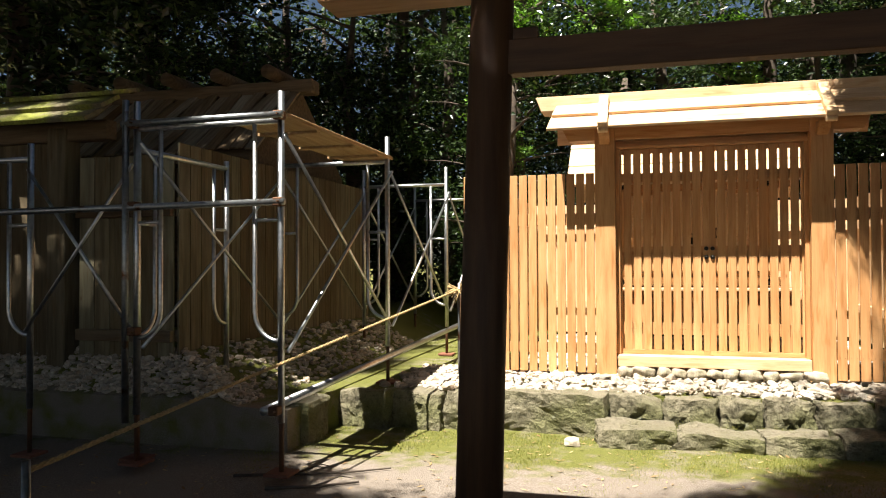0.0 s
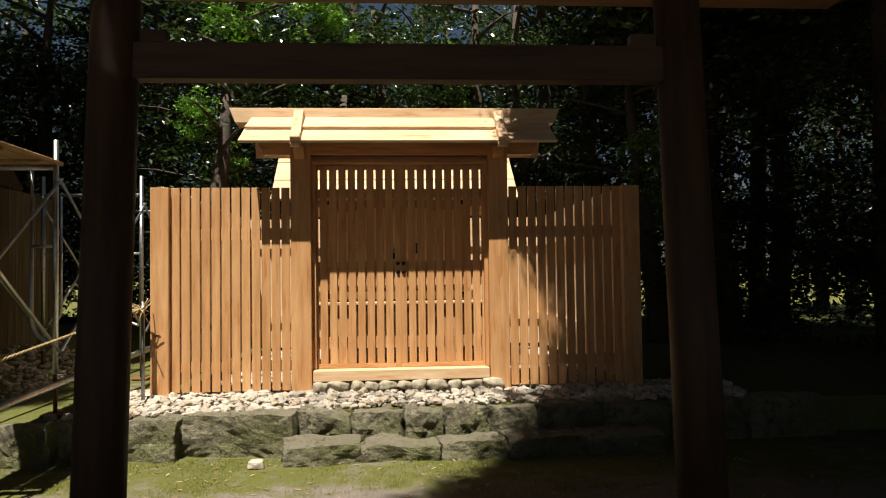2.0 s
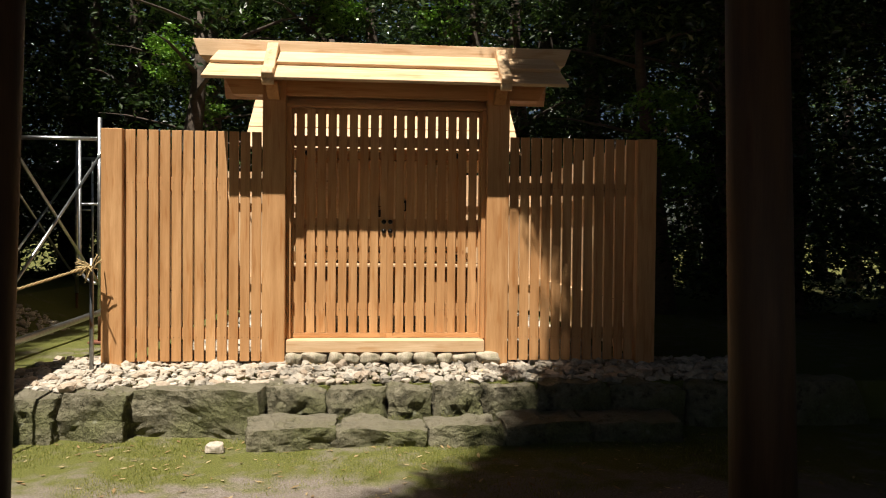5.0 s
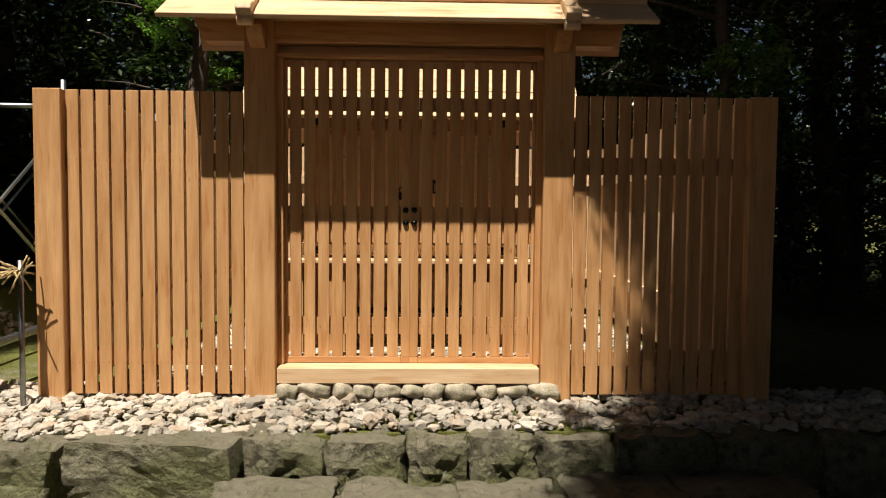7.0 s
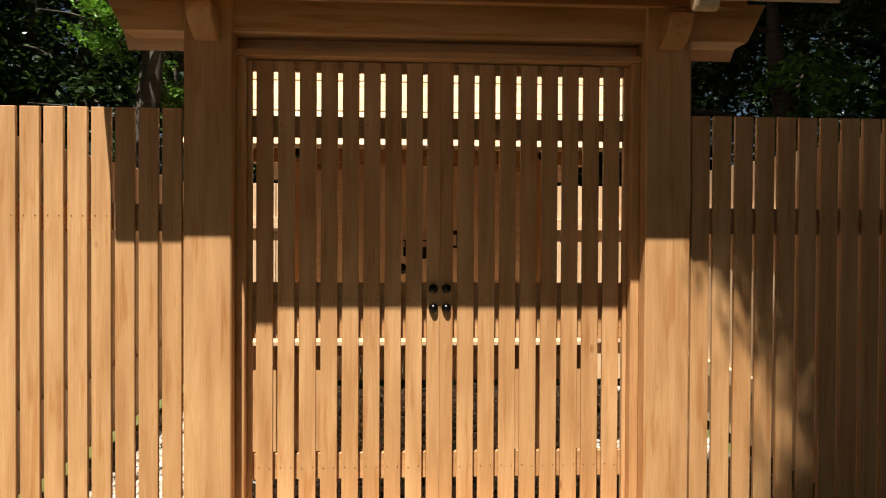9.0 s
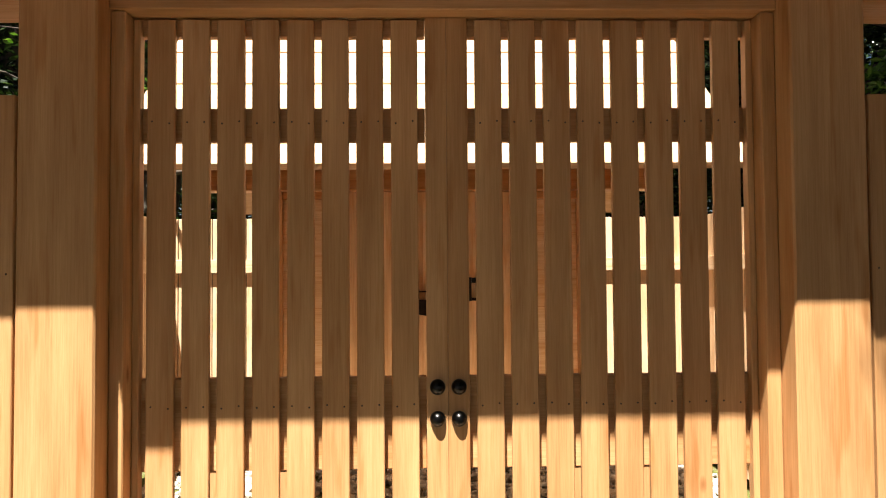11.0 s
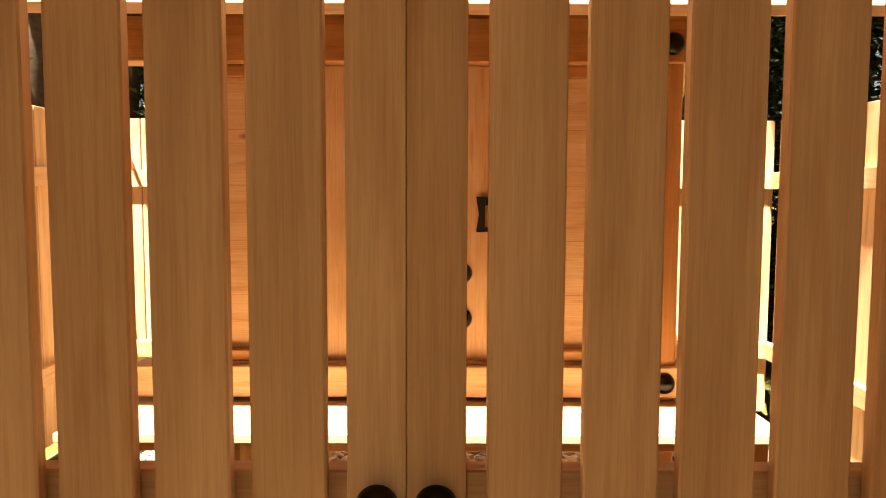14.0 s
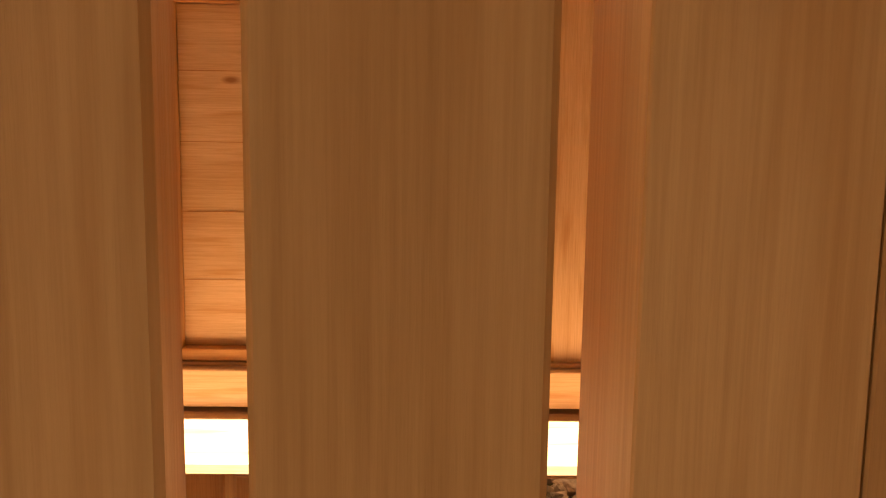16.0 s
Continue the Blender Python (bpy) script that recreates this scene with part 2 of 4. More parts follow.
def box(x0, x1, y0, y1, z0, z1, bev=0.003, bm=None):
    own = bmesh.new()
    m = Matrix.Translation(((x0 + x1) / 2, (y0 + y1) / 2, (z0 + z1) / 2)) @ Matrix.Diagonal((x1 - x0, y1 - y0, z1 - z0, 1))
    bmesh.ops.create_cube(own, size=1, matrix=m)
    if bev:
        bmesh.ops.bevel(own, geom=own.edges[:], offset=bev, segments=1, affect="EDGES")
    return own if bm is None else join(bm, own)


def join(bm, other):
    me = bpy.data.meshes.new("tmp")
    other.to_mesh(me)
    other.free()
    bm.from_mesh(me)
    bpy.data.meshes.remove(me)
    return bm


def prism(profile, x0, x1, axis="x", bev=0.003):
    """A profile of (a, b) pairs drawn out along an axis: x -> (y, z), y -> (x, z), z -> (x, y)."""
    bm = bmesh.new()
    def at(t, a, b):
        return {"x": (t, a, b), "y": (a, t, b), "z": (a, b, t)}[axis]
    lo = [bm.verts.new(at(x0, a, b)) for a, b in profile]
    hi = [bm.verts.new(at(x1, a, b)) for a, b in profile]
    k = len(profile)
    bm.faces.new(lo)
    bm.faces.new(hi[::-1])
    for i in range(k):
        bm.faces.new((lo[i], hi[i], hi[(i + 1) % k], lo[(i + 1) % k]))
    bmesh.ops.recalc_face_normals(bm, faces=bm.faces[:])
    if bev:
        bmesh.ops.bevel(bm, geom=bm.edges[:], offset=bev, segments=1, affect="EDGES")
    return bm


def tube(points, radius, sides=10, closed_ends=True, taper=None, bm=None):
    """A round bar along points."""
    bm = bm or bmesh.new()
    pts = [Vector(p) for p in points]
    rings = []
    up = None
    for i, p in enumerate(pts):
        way = (pts[min(i + 1, len(pts) - 1)] - pts[max(i - 1, 0)]).normalized()
        if up is None or abs(up.dot(way)) > 0.98:
            up = Vector((0, 0, 1)) if abs(way.z) < 0.9 else Vector((1, 0, 0))
        side = way.cross(up).normalized()
        up = side.cross(way).normalized()
        r = radius if taper is None else radius * taper[i]
        rings.append([bm.verts.new(p + r * (math.cos(a) * side + math.sin(a) * up)) for a in (2 * math.pi * j / sides for j in range(sides))])
    for a, b in zip(rings, rings[1:]):
        for j in range(sides):
            bm.faces.new((a[j], a[(j + 1) % sides], b[(j + 1) % sides], b[j]))
    if closed_ends:
        bm.faces.new(rings[0][::-1])
        bm.faces.new(rings[-1])
    return bm


def dome(r, h, seg=20, rings=6):
    """A domed boss that looks towards -y."""
    bm = bmesh.new()
    prev = None
    for i in range(rings + 1):
        a = i / rings * math.pi / 2
        rr, yy = r * math.cos(a), -h * math.sin(a)
        if i == rings:
            tip = bm.verts.new((0, -h, 0))
            for j in range(seg):
                bm.faces.new((prev[j], prev[(j + 1) % seg], tip))
            break
        ring = [bm.verts.new((rr * math.cos(2 * math.pi * j / seg), yy, rr * math.sin(2 * math.pi * j / seg))) for j in range(seg)]
        if prev:
            for j in range(seg):
                bm.faces.new((prev[j], prev[(j + 1) % seg], ring[(j + 1) % seg], ring[j]))
        prev = ring
    bmesh.ops.recalc_face_normals(bm, faces=bm.faces[:])
    return bm


def rock(rng, sx, sy, sz, rough=0.18, sub=2, square=0.0, freq=1.4):
    """A stone about the origin; square > 0 makes it blockier."""
    bm = bmesh.new()
    bmesh.ops.create_icosphere(bm, subdivisions=sub, radius=1)
    o = Vector((rng.uniform(-50, 50), rng.uniform(-50, 50), rng.uniform(-50, 50)))
    for v in bm.verts:
        p = v.co.normalized()
        if square:
            m = max(abs(p.x), abs(p.y), abs(p.z))
            p = p.lerp(p / m, square)
        d = 1 + rough * noise.noise(p * freq + o) + 0.35 * rough * noise.noise(p * freq * 3.1 + o)
        v.co = Vector((p.x * sx, p.y * sy, p.z * sz)) * d
    return bm


def chipped(bm, rng, cuts):
    """Flatten a stone along a few random planes."""
    for _ in range(cuts):
        d = Vector((rng.gauss(0, 1), rng.gauss(0, 1), rng.gauss(0, 0.8))).normalized()
        top = max(v.co.dot(d) for v in bm.verts) * rng.uniform(0.68, 0.86)
        for v in bm.verts:
            over = v.co.dot(d) - top
            if over > 0:
                v.co -= d * over * 0.93
    return bm


# ---- ground ----
PLINTH_Z = 0.35


def ground_height(x, y):
    bumps = 0.018 * noise.noise(Vector((x * 0.5, y * 0.5, 0))) + 0.006 * noise.noise(Vector((x * 2.3, y * 2.3, 4)))
    far = max(abs(x), abs(y))
    return bumps * (1 if far < 25 else 0.2)


def make_ground():
    edges = [-3000, -400, -80, -40, -24, -16, -12]
    fine = [round(-9 + 0.22 * i, 3) for i in range(83)]
    line = edges + fine + [-v for v in edges[::-1]]
    verts = [(x, y, ground_height(x, y)) for y in line for x in line]
    k = len(line)
    faces = [(j * k + i, j * k + i + 1, (j + 1) * k + i + 1, (j + 1) * k + i) for j in range(k - 1) for i in range(k - 1)]
    me = bpy.data.meshes.new("ground")
    me.from_pydata(verts, [], faces)
    me.materials.append(ground_m)
    me.polygons.foreach_set("use_smooth", [True] * len(me.polygons))
    tagged(new("ground", me), "brown packed earth with green moss patches", "ground", kind="structure")


make_ground()


def plinth_front(x):
    return -0.76 - 0.10 * max(0.0, -x)


def make_terrace():
    bm = bmesh.new()
    xs = [-16, -9, -6, -4.6] + [-4.4 + 0.2 * i for i in range(36)] + [3.2, 4.5, 7]
    ys = [0.0, 0.2, 0.5, 1, 2, 4, 7, 12]
    grid = []
    for x in xs:
        col = []
        front = plinth_front(max(x, -3.3)) + 0.16
        for y in ys:
            yy = front + y
            z = PLINTH_Z - 0.03 + 0.012 * noise.noise(Vector((x, yy, 3)))
            col.append(bm.verts.new((x, yy, z)))
        grid.append((bm.verts.new((x, front, -0.2)), col))
    for (f0, a), (f1, b) in zip(grid, grid[1:]):
        bm.faces.new((f0, f1, b[0], a[0]))
        for j in range(len(ys) - 1):
            bm.faces.new((a[j], b[j], b[j + 1], a[j + 1]))
    bmesh.ops.recalc_face_normals(bm, faces=bm.faces[:])
    ob = part("terrace", bm, ground_m)
    tagged(ob, "raised earth terrace with moss behind the stone edge", "terrace", kind="structure")


make_terrace()


def bank_height(x, y):
    front = min(0.70, max(0.38, 0.38 + (y + 2.0) / 0.35 * 0.32))
    side = min(0.70, max(0.33, 0.33 + (-3.8 - x) / 0.7 * 0.37))
    return min(front, side)


def make_bank():
    bm = bmesh.new()
    xs = [-16, -9, -7] + [-6.6 + 0.15 * i for i in range(23)]
    ys = [-2.05 + 0.08 * i for i in range(10)] + [-1.0, 0, 2, 5, 9]
    g = [[bm.verts.new((x, y, bank_height(x, y) + 0.02 * noise.noise(Vector((2 * x, 2 * y, 1))))) for y in ys] for x in xs]
    for a, b in zip(g, g[1:]):
        for j in range(len(ys) - 1):
            bm.faces.new((a[j], b[j], b[j + 1], a[j + 1]))
    low = [bm.verts.new((x, -2.05, -0.2)) for x in xs]
    for i in range(len(xs) - 1):
        bm.faces.new((low[i], low[i + 1], g[i + 1][0], g[i][0]))
    side = [low[-1]] + [bm.verts.new((xs[-1], y, -0.2)) for y in ys[1:]]
    for j in range(len(ys) - 1):
        bm.faces.new((side[j], side[j + 1], g[-1][j + 1], g[-1][j]))
    bmesh.ops.recalc_face_normals(bm, faces=bm.faces[:])
    tagged(part("bank", bm, ground_m), "raised earth bank under the old enclosure", "bank", kind="structure")


make_bank()

# ---- the new gate ----
gate = thing("shrine_gate", "new unpainted cypress gate with a plank roof and closed slatted doors", "gate")
for sx in (-1, 1):
    part("post", box(*sorted((sx * 0.85, sx * 1.04)), -0.125, 0.065, 0.38, 2.80, 0.005), new_v, gate)
part("meeting_strip", box(-0.022, 0.022, 0.0605, 0.069, 0.65, 2.56, 0.001), new_v, gate)
part("tie_beam", prism([(-1.37, 2.81), (-1.29, 2.65), (1.29, 2.65), (1.37, 2.81)], -0.10, 0.04, "y"), new_h, gate)
part("lintel", box(-0.85, 0.85, 0.001, 0.055, 2.566, 2.648), new_h, gate)
part("head_strip", box(-0.8495, 0.8495, -0.062, 0.0, 2.566, 2.594, 0.003), new_h, gate)
for sx in (-1, 1):
    part("jamb", box(*sorted((sx * 0.812, sx * 0.849)), -0.05, 0.05, 0.597, 2.565), new_v, gate)
part("sill", box(-0.835, 0.835, -0.155, 0.07, 0.497, 0.597, 0.004), pale_h, gate)


# roof: two boards a side, ridge beam, battens on the post lines
def roof_board(y0, z0, y1, z1, thick, x_lo, x_hi, name, owner, material, side=-1, mid=0.0):
    """A board on the slope from (y0, z0) at the eave to (y1, z1); the ends splay from x_lo at the eave to x_hi above."""
    bm = bmesh.new()
    dy, dz = y1 - y0, z1 - z0
    ln = math.hypot(dy, dz)
    ny, nz = -dz / ln * thick, dy / ln * thick
    v = []
    for (yy, zz), w in (((y0, z0), x_lo), ((y1, z1), x_hi), ((y1 + ny, z1 + nz), x_hi), ((y0 + ny, z0 + nz), x_lo)):
        for s in (-1, 1):
            yp = mid + (yy - mid) * (1 if side < 0 else -1)
            v.append(bm.verts.new((s * w, yp, zz)))
    for f in ((0, 1, 3, 2), (2, 3, 5, 4), (4, 5, 7, 6), (6, 7, 1, 0), (0, 2, 4, 6), (1, 7, 5, 3)):
        bm.faces.new([v[i] for i in f])
    bmesh.ops.recalc_face_normals(bm, faces=bm.faces[:])
    bmesh.ops.bevel(bm, geom=bm.edges[:], offset=0.003, segments=1, affect="EDGES")
    return part(name, bm, material, owner)


roof = part("roof", prism([(-0.14, 2.78), (-0.03, 2.93), (0.08, 2.78)], -1.28, 1.28, "x"), new_h, gate)
for side in (-1, 1):
    roof_board(-0.485, 2.695, -0.28, 2.845, 0.028, 1.455, 1.43, "roof_board", roof, pale_h, side, -0.03)
    roof_board(-0.325, 2.850, -0.10, 3.005, 0.028, 1.425, 1.385, "roof_board", roof, pale_h, side, -0.03)
part("ridge_beam", prism([(-1.60, 3.085), (-1.545, 2.945), (1.50, 2.945), (1.555, 3.085)], -0.165, 0.105, "y", 0.004), pale_h, gate)
for sx in (-1, 1):
    c = sx * 0.945
    for side in (-1, 1):
        def f(y):
            return -0.03 + (y + 0.03) * (1 if side < 0 else -1)
        prof = [(-0.14, 3.0), (-0.17, 3.055), (-0.20, 3.06), (-0.45, 2.80), (-0.50, 2.787), (-0.53, 2.768), (-0.54, 2.742), (-0.527, 2.716), (-0.503, 2.708), (-0.515, 2.688), (-0.507, 2.664), (-0.482, 2.654), (-0.457, 2.668), (-0.45, 2.71)]
        part("roof_batten", prism([(f(a), b) for a, b in prof], c - 0.045, c + 0.045, "x", 0.004), pale_y, gate)
        nose = [(-0.126, 2.72), (-0.126, 2.60), (-0.16, 2.605), (-0.21, 2.628), (-0.25, 2.66), (-0.272, 2.70), (-0.275, 2.72)]
        if side < 0:
            part("bracket", prism([(f(a), b) for a, b in nose], c - 0.05, c + 0.05, "x", 0.006), new_y, gate)

# door leaves
GAP, PITCH, STILE = 0.0195, 0.09, 0.0555
HALF = 0.03525
slat_mesh = mesh_of(box(-HALF, HALF, 0.0, 0.018, 0.0, 1.918, 0.002), new_v, "slat")
nail_bm = bmesh.new()
bmesh.ops.create_uvsphere(nail_bm, u_segments=8, v_segments=4, radius=0.0026)
nail_mesh = mesh_of(nail_bm, nail_m, "nail", True)
boss_mesh = mesh_of(dome(0.0205, 0.022), iron_m, "boss", True)
rail_z = [(0.785, 0.897), (1.387, 1.626), (2.243, 2.332)]
for sx in (-1, 1):
    leaf = part("door_leaf", box(*sorted((sx * 0.0003, sx * STILE)), 0.0, 0.060, 0.642, 2.565, 0.0007), new_v, gate, "slatted cypress door leaf, shut")
    part("stile", box(*sorted((sx * 0.7935, sx * 0.811)), 0.0, 0.03, 0.642, 2.56, 0.002), new_v, leaf)
    part("bottom_rail", box(*sorted((sx * 0.0565, sx * 0.811)), 0.0, 0.03, 0.600, 0.6415, 0.002), new_h, leaf)
    part("bottom_rail", box(*sorted((sx * 0.0003, sx * 0.0555)), 0.0, 0.060, 0.600, 0.6415, 0.002), new_v, leaf)
    part("top_rail", box(*sorted((sx * 0.056, sx * 0.811)), 0.019, 0.045, 2.52, 2.565, 0.002), new_h, leaf)
    for z0, z1 in rail_z:
        part("rail", box(*sorted((sx * 0.056, sx * 0.811)), 0.0225, 0.050, z0, z1, 0.002), new_h, leaf)
    for k in range(8):
        ob = new("slat", slat_mesh)
        ob.parent = leaf
        ob.location = (sx * (STILE + GAP + HALF + PITCH * k), 0, 0.642)
        for nz in (0.84, 1.555, 2.29):
            for d in (-0.022, 0.022):
                nl = new("nail", nail_mesh)
                nl.parent = leaf
                nl.location = (ob.location.x + d, -0.0003, nz + 0.003 * math.sin(k * 5 + d * 90))
    for nz in (1.519, 1.601):
        ob = new("boss", boss_mesh)
        ob.parent = leaf
        ob["label"] = "black domed iron boss"
        ob.location = (sx * 0.0277, 0.0, nz)


# ---- fences of the enclosure ----
def fence(name, x0, x1, y, label, post_side):
    own = thing(name, label, "fence", kind="")
    n = 12
    pitch = (x1 - x0) / n
    me = mesh_of(box(-(pitch - 0.016) / 2, (pitch - 0.016) / 2, 0, 0.02, 0, 1.915, 0.002), new_v, "slat")
    for i in range(n):
        s = new("slat", me)
        s.parent = own
        s.location = (x0 + pitch * (i + 0.5), y, 0.42)
        for nz in (0.62, 1.90):
            for d in (-0.022, 0.022):
                nl = new("nail", nail_mesh)
                nl.parent = own
                nl.location = (s.location.x + d, y - 0.0003, nz)
    for z0, z1 in ((0.60, 0.70), (1.84, 1.95)):
        part("rail", box(x0, x1, y + 0.0205, y + 0.06, z0, z1), new_h, own)
    a, b = (x0 - 0.17, x0 - 0.002) if post_side < 0 else (x1 + 0.002, x1 + 0.17)
    part("corner_post", box(a, b, y - 0.05, y + 0.12, 0.38, 2.335, 0.004), new_v, own)
    return own


fence("slatted_fence", -2.155, -1.042, -0.115, "new cypress slatted fence beside the gate", -1)
fence("slatted_fence", 1.042, 2.155, -0.115, "new cypress slatted fence beside the gate", 1)


def plank_fence(name, p, q, label, top=2.36, bottom=0.40, board=0.14, material=None, rail_in=1, rails=((0.775, 0.885), (1.91, 2.02))):
    """A close-boarded fence from p to q in plan, boards upright, rails on one face."""
    material = material or pale_v
    own = thing(name, label, "fence")
    d = Vector((q[0] - p[0], q[1] - p[1], 0))
    ln = d.length
    ang = math.degrees(math.atan2(d.y, d.x))
    own.matrix_world = pose(p[0], p[1], 0, 0, 0, ang)
    n = round(ln / board)
    w = ln / n
    me = mesh_of(box(-w / 2 + 0.004, w / 2 - 0.004, 0, 0.02, bottom, top, 0.002), material, "board")
    for i in range(n):
        s = new("board", me)
        s.parent = own
        s.location = (w * (i + 0.5), 0, 0)
    for z0, z1 in rails:
        y0, y1 = (-0.05, -0.001) if rail_in > 0 else (0.021, 0.07)
        part("rail", box(0, ln, y0, y1, z0, z1), pale_h if material is pale_v else old_h, own)
    return own


plank_fence("side_fence", (-2.25, 0.0), (-2.25, 4.2), "new cypress board fence along the enclosure")
plank_fence("side_fence", (2.25, 4.2), (2.25, 0.0), "new cypress board fence along the enclosure")
plank_fence("back_fence", (-2.24, 4.25), (2.24, 4.25), "new cypress board fence closing the enclosure")

# ---- the new sanctuary behind the gate ----
hall = thing("sanctuary", "new raised cypress sanctuary with locked doors and plank roof", "shrine")
HY = 1.853
hall.location.x = -0.028
for sx in (-1, 1):
    for yy in (HY, HY + 0.95):
        part("post", box(*sorted((sx * 0.755, sx * 0.865)), yy - 0.03, yy + 0.10, 0.33, 2.462, 0.005), new_v, hall)
part("lintel", box(-1.14, 1.14, HY - 0.05, HY + 0.06, 2.317, 2.462, 0.004), new_h, hall)
part("sill_beam", box(-1.0, 1.0, HY - 0.05, HY + 0.06, 1.189, 1.296, 0.004), pale_h, hall)
part("door_track", box(-0.754, 0.754, HY - 0.02, HY + 0.06, 1.297, 1.306, 0.002), pale_h, hall)
part("floor", box(-0.90, 0.90, HY + 0.061, HY + 0.96, 1.17, 1.20, 0), new_y, hall)
part("back_wall", box(-0.754, 0.754, HY + 0.97, HY + 1.0, 1.1, 2.50, 0), new_h, hall)
for sx in (-1, 1):
    part("side_wall", box(*sorted((sx * 0.79, sx * 0.83)), HY + 0.10, HY + 0.92, 1.1, 2.95, 0), new_v, hall)
    part("ledge", box(*sorted((sx * 0.434, sx * 0.754)), HY - 0.012, HY + 0.05, 1.307, 1.343, 0.003), new_h, hall)
    part("ledge", box(*sorted((sx * 0.434, sx * 0.754)), HY + 0.0, HY + 0.05, 2.276, 2.316, 0.003), new_h, hall)
    side = part("side_panel", box(*sorted((sx * 0.434, sx * 0.754)), HY + 0.024, HY + 0.05, 1.3435, 2.2755, 0.002), pale_h, hall)
    for zz in (1.53, 1.72, 1.91, 2.10):
        part("panel_joint", box(*sorted((sx * 0.436, sx * 0.752)), HY + 0.0225, HY + 0.026, zz, zz + 0.002, 0), new_h, side)
    door = part("door", box(*sorted((sx * 0.0015, sx * 0.432)), HY + 0.008, HY + 0.045, 1.3065, 2.314, 0.002), pale_v, hall)
    part("door_stile", box(*sorted((sx * 0.0015, sx * 0.038)), HY - 0.004, HY + 0.0075, 1.3065, 2.314, 0.002), pale_v, door)
    part("door_stile", box(*sorted((sx * 0.418, sx * 0.432)), HY + 0.001, HY + 0.0075, 1.3065, 2.314, 0.002), pale_v, door)
    for zz in (2.38, 1.24):
        pg = part("peg", dome(0.037, 0.03), iron_m, hall, "round dark iron peg cover", True)
        pg.location = (sx * 0.822, HY - 0.05, zz)
    for zz in (1.611, 1.452):
        st = part("boss", dome(0.037, 0.03), iron_m, door, "black domed iron boss", True)
        st.location = (sx * 0.13, HY + 0.008, zz)
# keyhole plate with bowed sides
plate_bm = bmesh.new()
for x0, x1, bow in ((0.178, 0.208, 0.009), (0.241, 0.263, -0.009)):
    if bow > 0:
        join(plate_bm, prism([(x0, 1.753), (x1, 1.753), (x1, 1.874), (x0, 1.874), (x0 + bow, 1.8135)], HY - 0.003, HY + 0.0075, "y", 0.0))
    else:
        join(plate_bm, prism([(x0, 1.753), (x1, 1.753), (x1 + bow, 1.8135), (x1, 1.874), (x0, 1.874)], HY - 0.003, HY + 0.0075, "y", 0.0))
for z0, z1 in ((1.7545, 1.770), (1.845, 1.8725)):
    box(0.2085, 0.2405, HY - 0.0025, HY + 0.0075, z0, z1, 0.0, plate_bm)
part("lock_plate", plate_bm, iron_m, hall, "black iron frame plate")
lock_bm = tube([(-0.122, HY - 0.03, 1.803), (0.06, HY - 0.03, 1.803)], 0.004)
join(lock_bm, tube([(-0.104, HY - 0.03, 1.805), (-0.104, HY - 0.03, 1.757)], 0.005))
join(lock_bm, prism([(-0.121, 1.762), (-0.121, 1.70), (-0.03, 1.682), (0.05, 1.682), (0.05, 1.762)], HY - 0.045, HY - 0.008, "y", 0.004))
part("padlock", lock_bm, iron_m, hall, "long black iron padlock")
pin = part("pin", dome(0.015, 0.02), iron_m, hall, "", True)
pin.location = (-0.072, HY - 0.03, 1.809)
for i in range(4):
    y0 = 1.462 + 0.114 * i
    part("veranda_board", box(-1.09, 1.09, y0, y0 + 0.112, 1.146, 1.174, 0.003), pale_h, hall)
part("veranda_beam", box(-1.05, 1.05, 1.66, 1.74, 1.05, 1.1455, 0.004), new_h, hall)
for x in (-0.99, -0.63, 0.63, 0.99):
    part("veranda_post", box(x - 0.075, x + 0.075, 1.53, 1.64, 0.33, 1.1455, 0.004), new_v, hall)
hroof = part("roof", prism([(HY - 0.03, 2.463), (2.45, 3.06), (HY + 1.0, 2.463)], -0.88, 0.88, "x"), new_h, hall)
EY, EZ, RY, RZ = 1.27, 2.345, 2.45, 3.30
for side in (-1, 1):
    for i in range(4):
        a, b = i / 4, (i + 1) / 4 + (0.04 if i < 3 else 0.0)
        lift = 0.012 * i
        roof_board(EY + (RY - EY) * a, EZ + (RZ - EZ) * a + lift, EY + (RY - EY) * b, EZ + (RZ - EZ) * b + lift, 0.035, 1.42, 1.42, "roof_board", hroof, pale_h, side, RY)
part("eave_purlin", box(-1.36, 1.36, 1.50, 1.58, 2.42, 2.50, 0.004), new_h, hall)
part("ridge_beam", box(-1.55, 1.55, 2.32, 2.58, 3.30, 3.45, 0.005), pale_h, hall)

# ---- torii ----
torii = thing("torii_gate", "dark aged wooden torii standing over the path", "torii")
TY = -3.95
for sx, xb, xt in ((-1, -1.36, -1.265), (1, 1.29, 1.205)):
    part("pillar", tube([(xb, TY, -0.1), (xb * 0.6 + xt * 0.4, TY, 1.1), (xt, TY, 2.735)], 0.108, 28, True, [1.05, 1.0, 0.93]), torii_v, torii, "", True)
part("tie_beam", box(-1.21, 1.14, TY - 0.045, TY + 0.045, 2.345, 2.502, 0.004), torii_h, torii)
for sx, x0 in ((-1, -1.165), (1, 0.985)):
    part("wedge", box(x0, x0 + 0.115, TY - 0.03, TY + 0.03, 2.503, 2.56, 0.004), torii_h, torii)
part("top_beam", prism([(-2.18, 2.98), (-2.10, 2.735), (2.0, 2.735), (2.08, 2.98)], TY - 0.12, TY + 0.12, "y", 0.008), top_wood, torii, "paler top beam")

# ---- stone edge and steps ----
srng = random.Random(5)


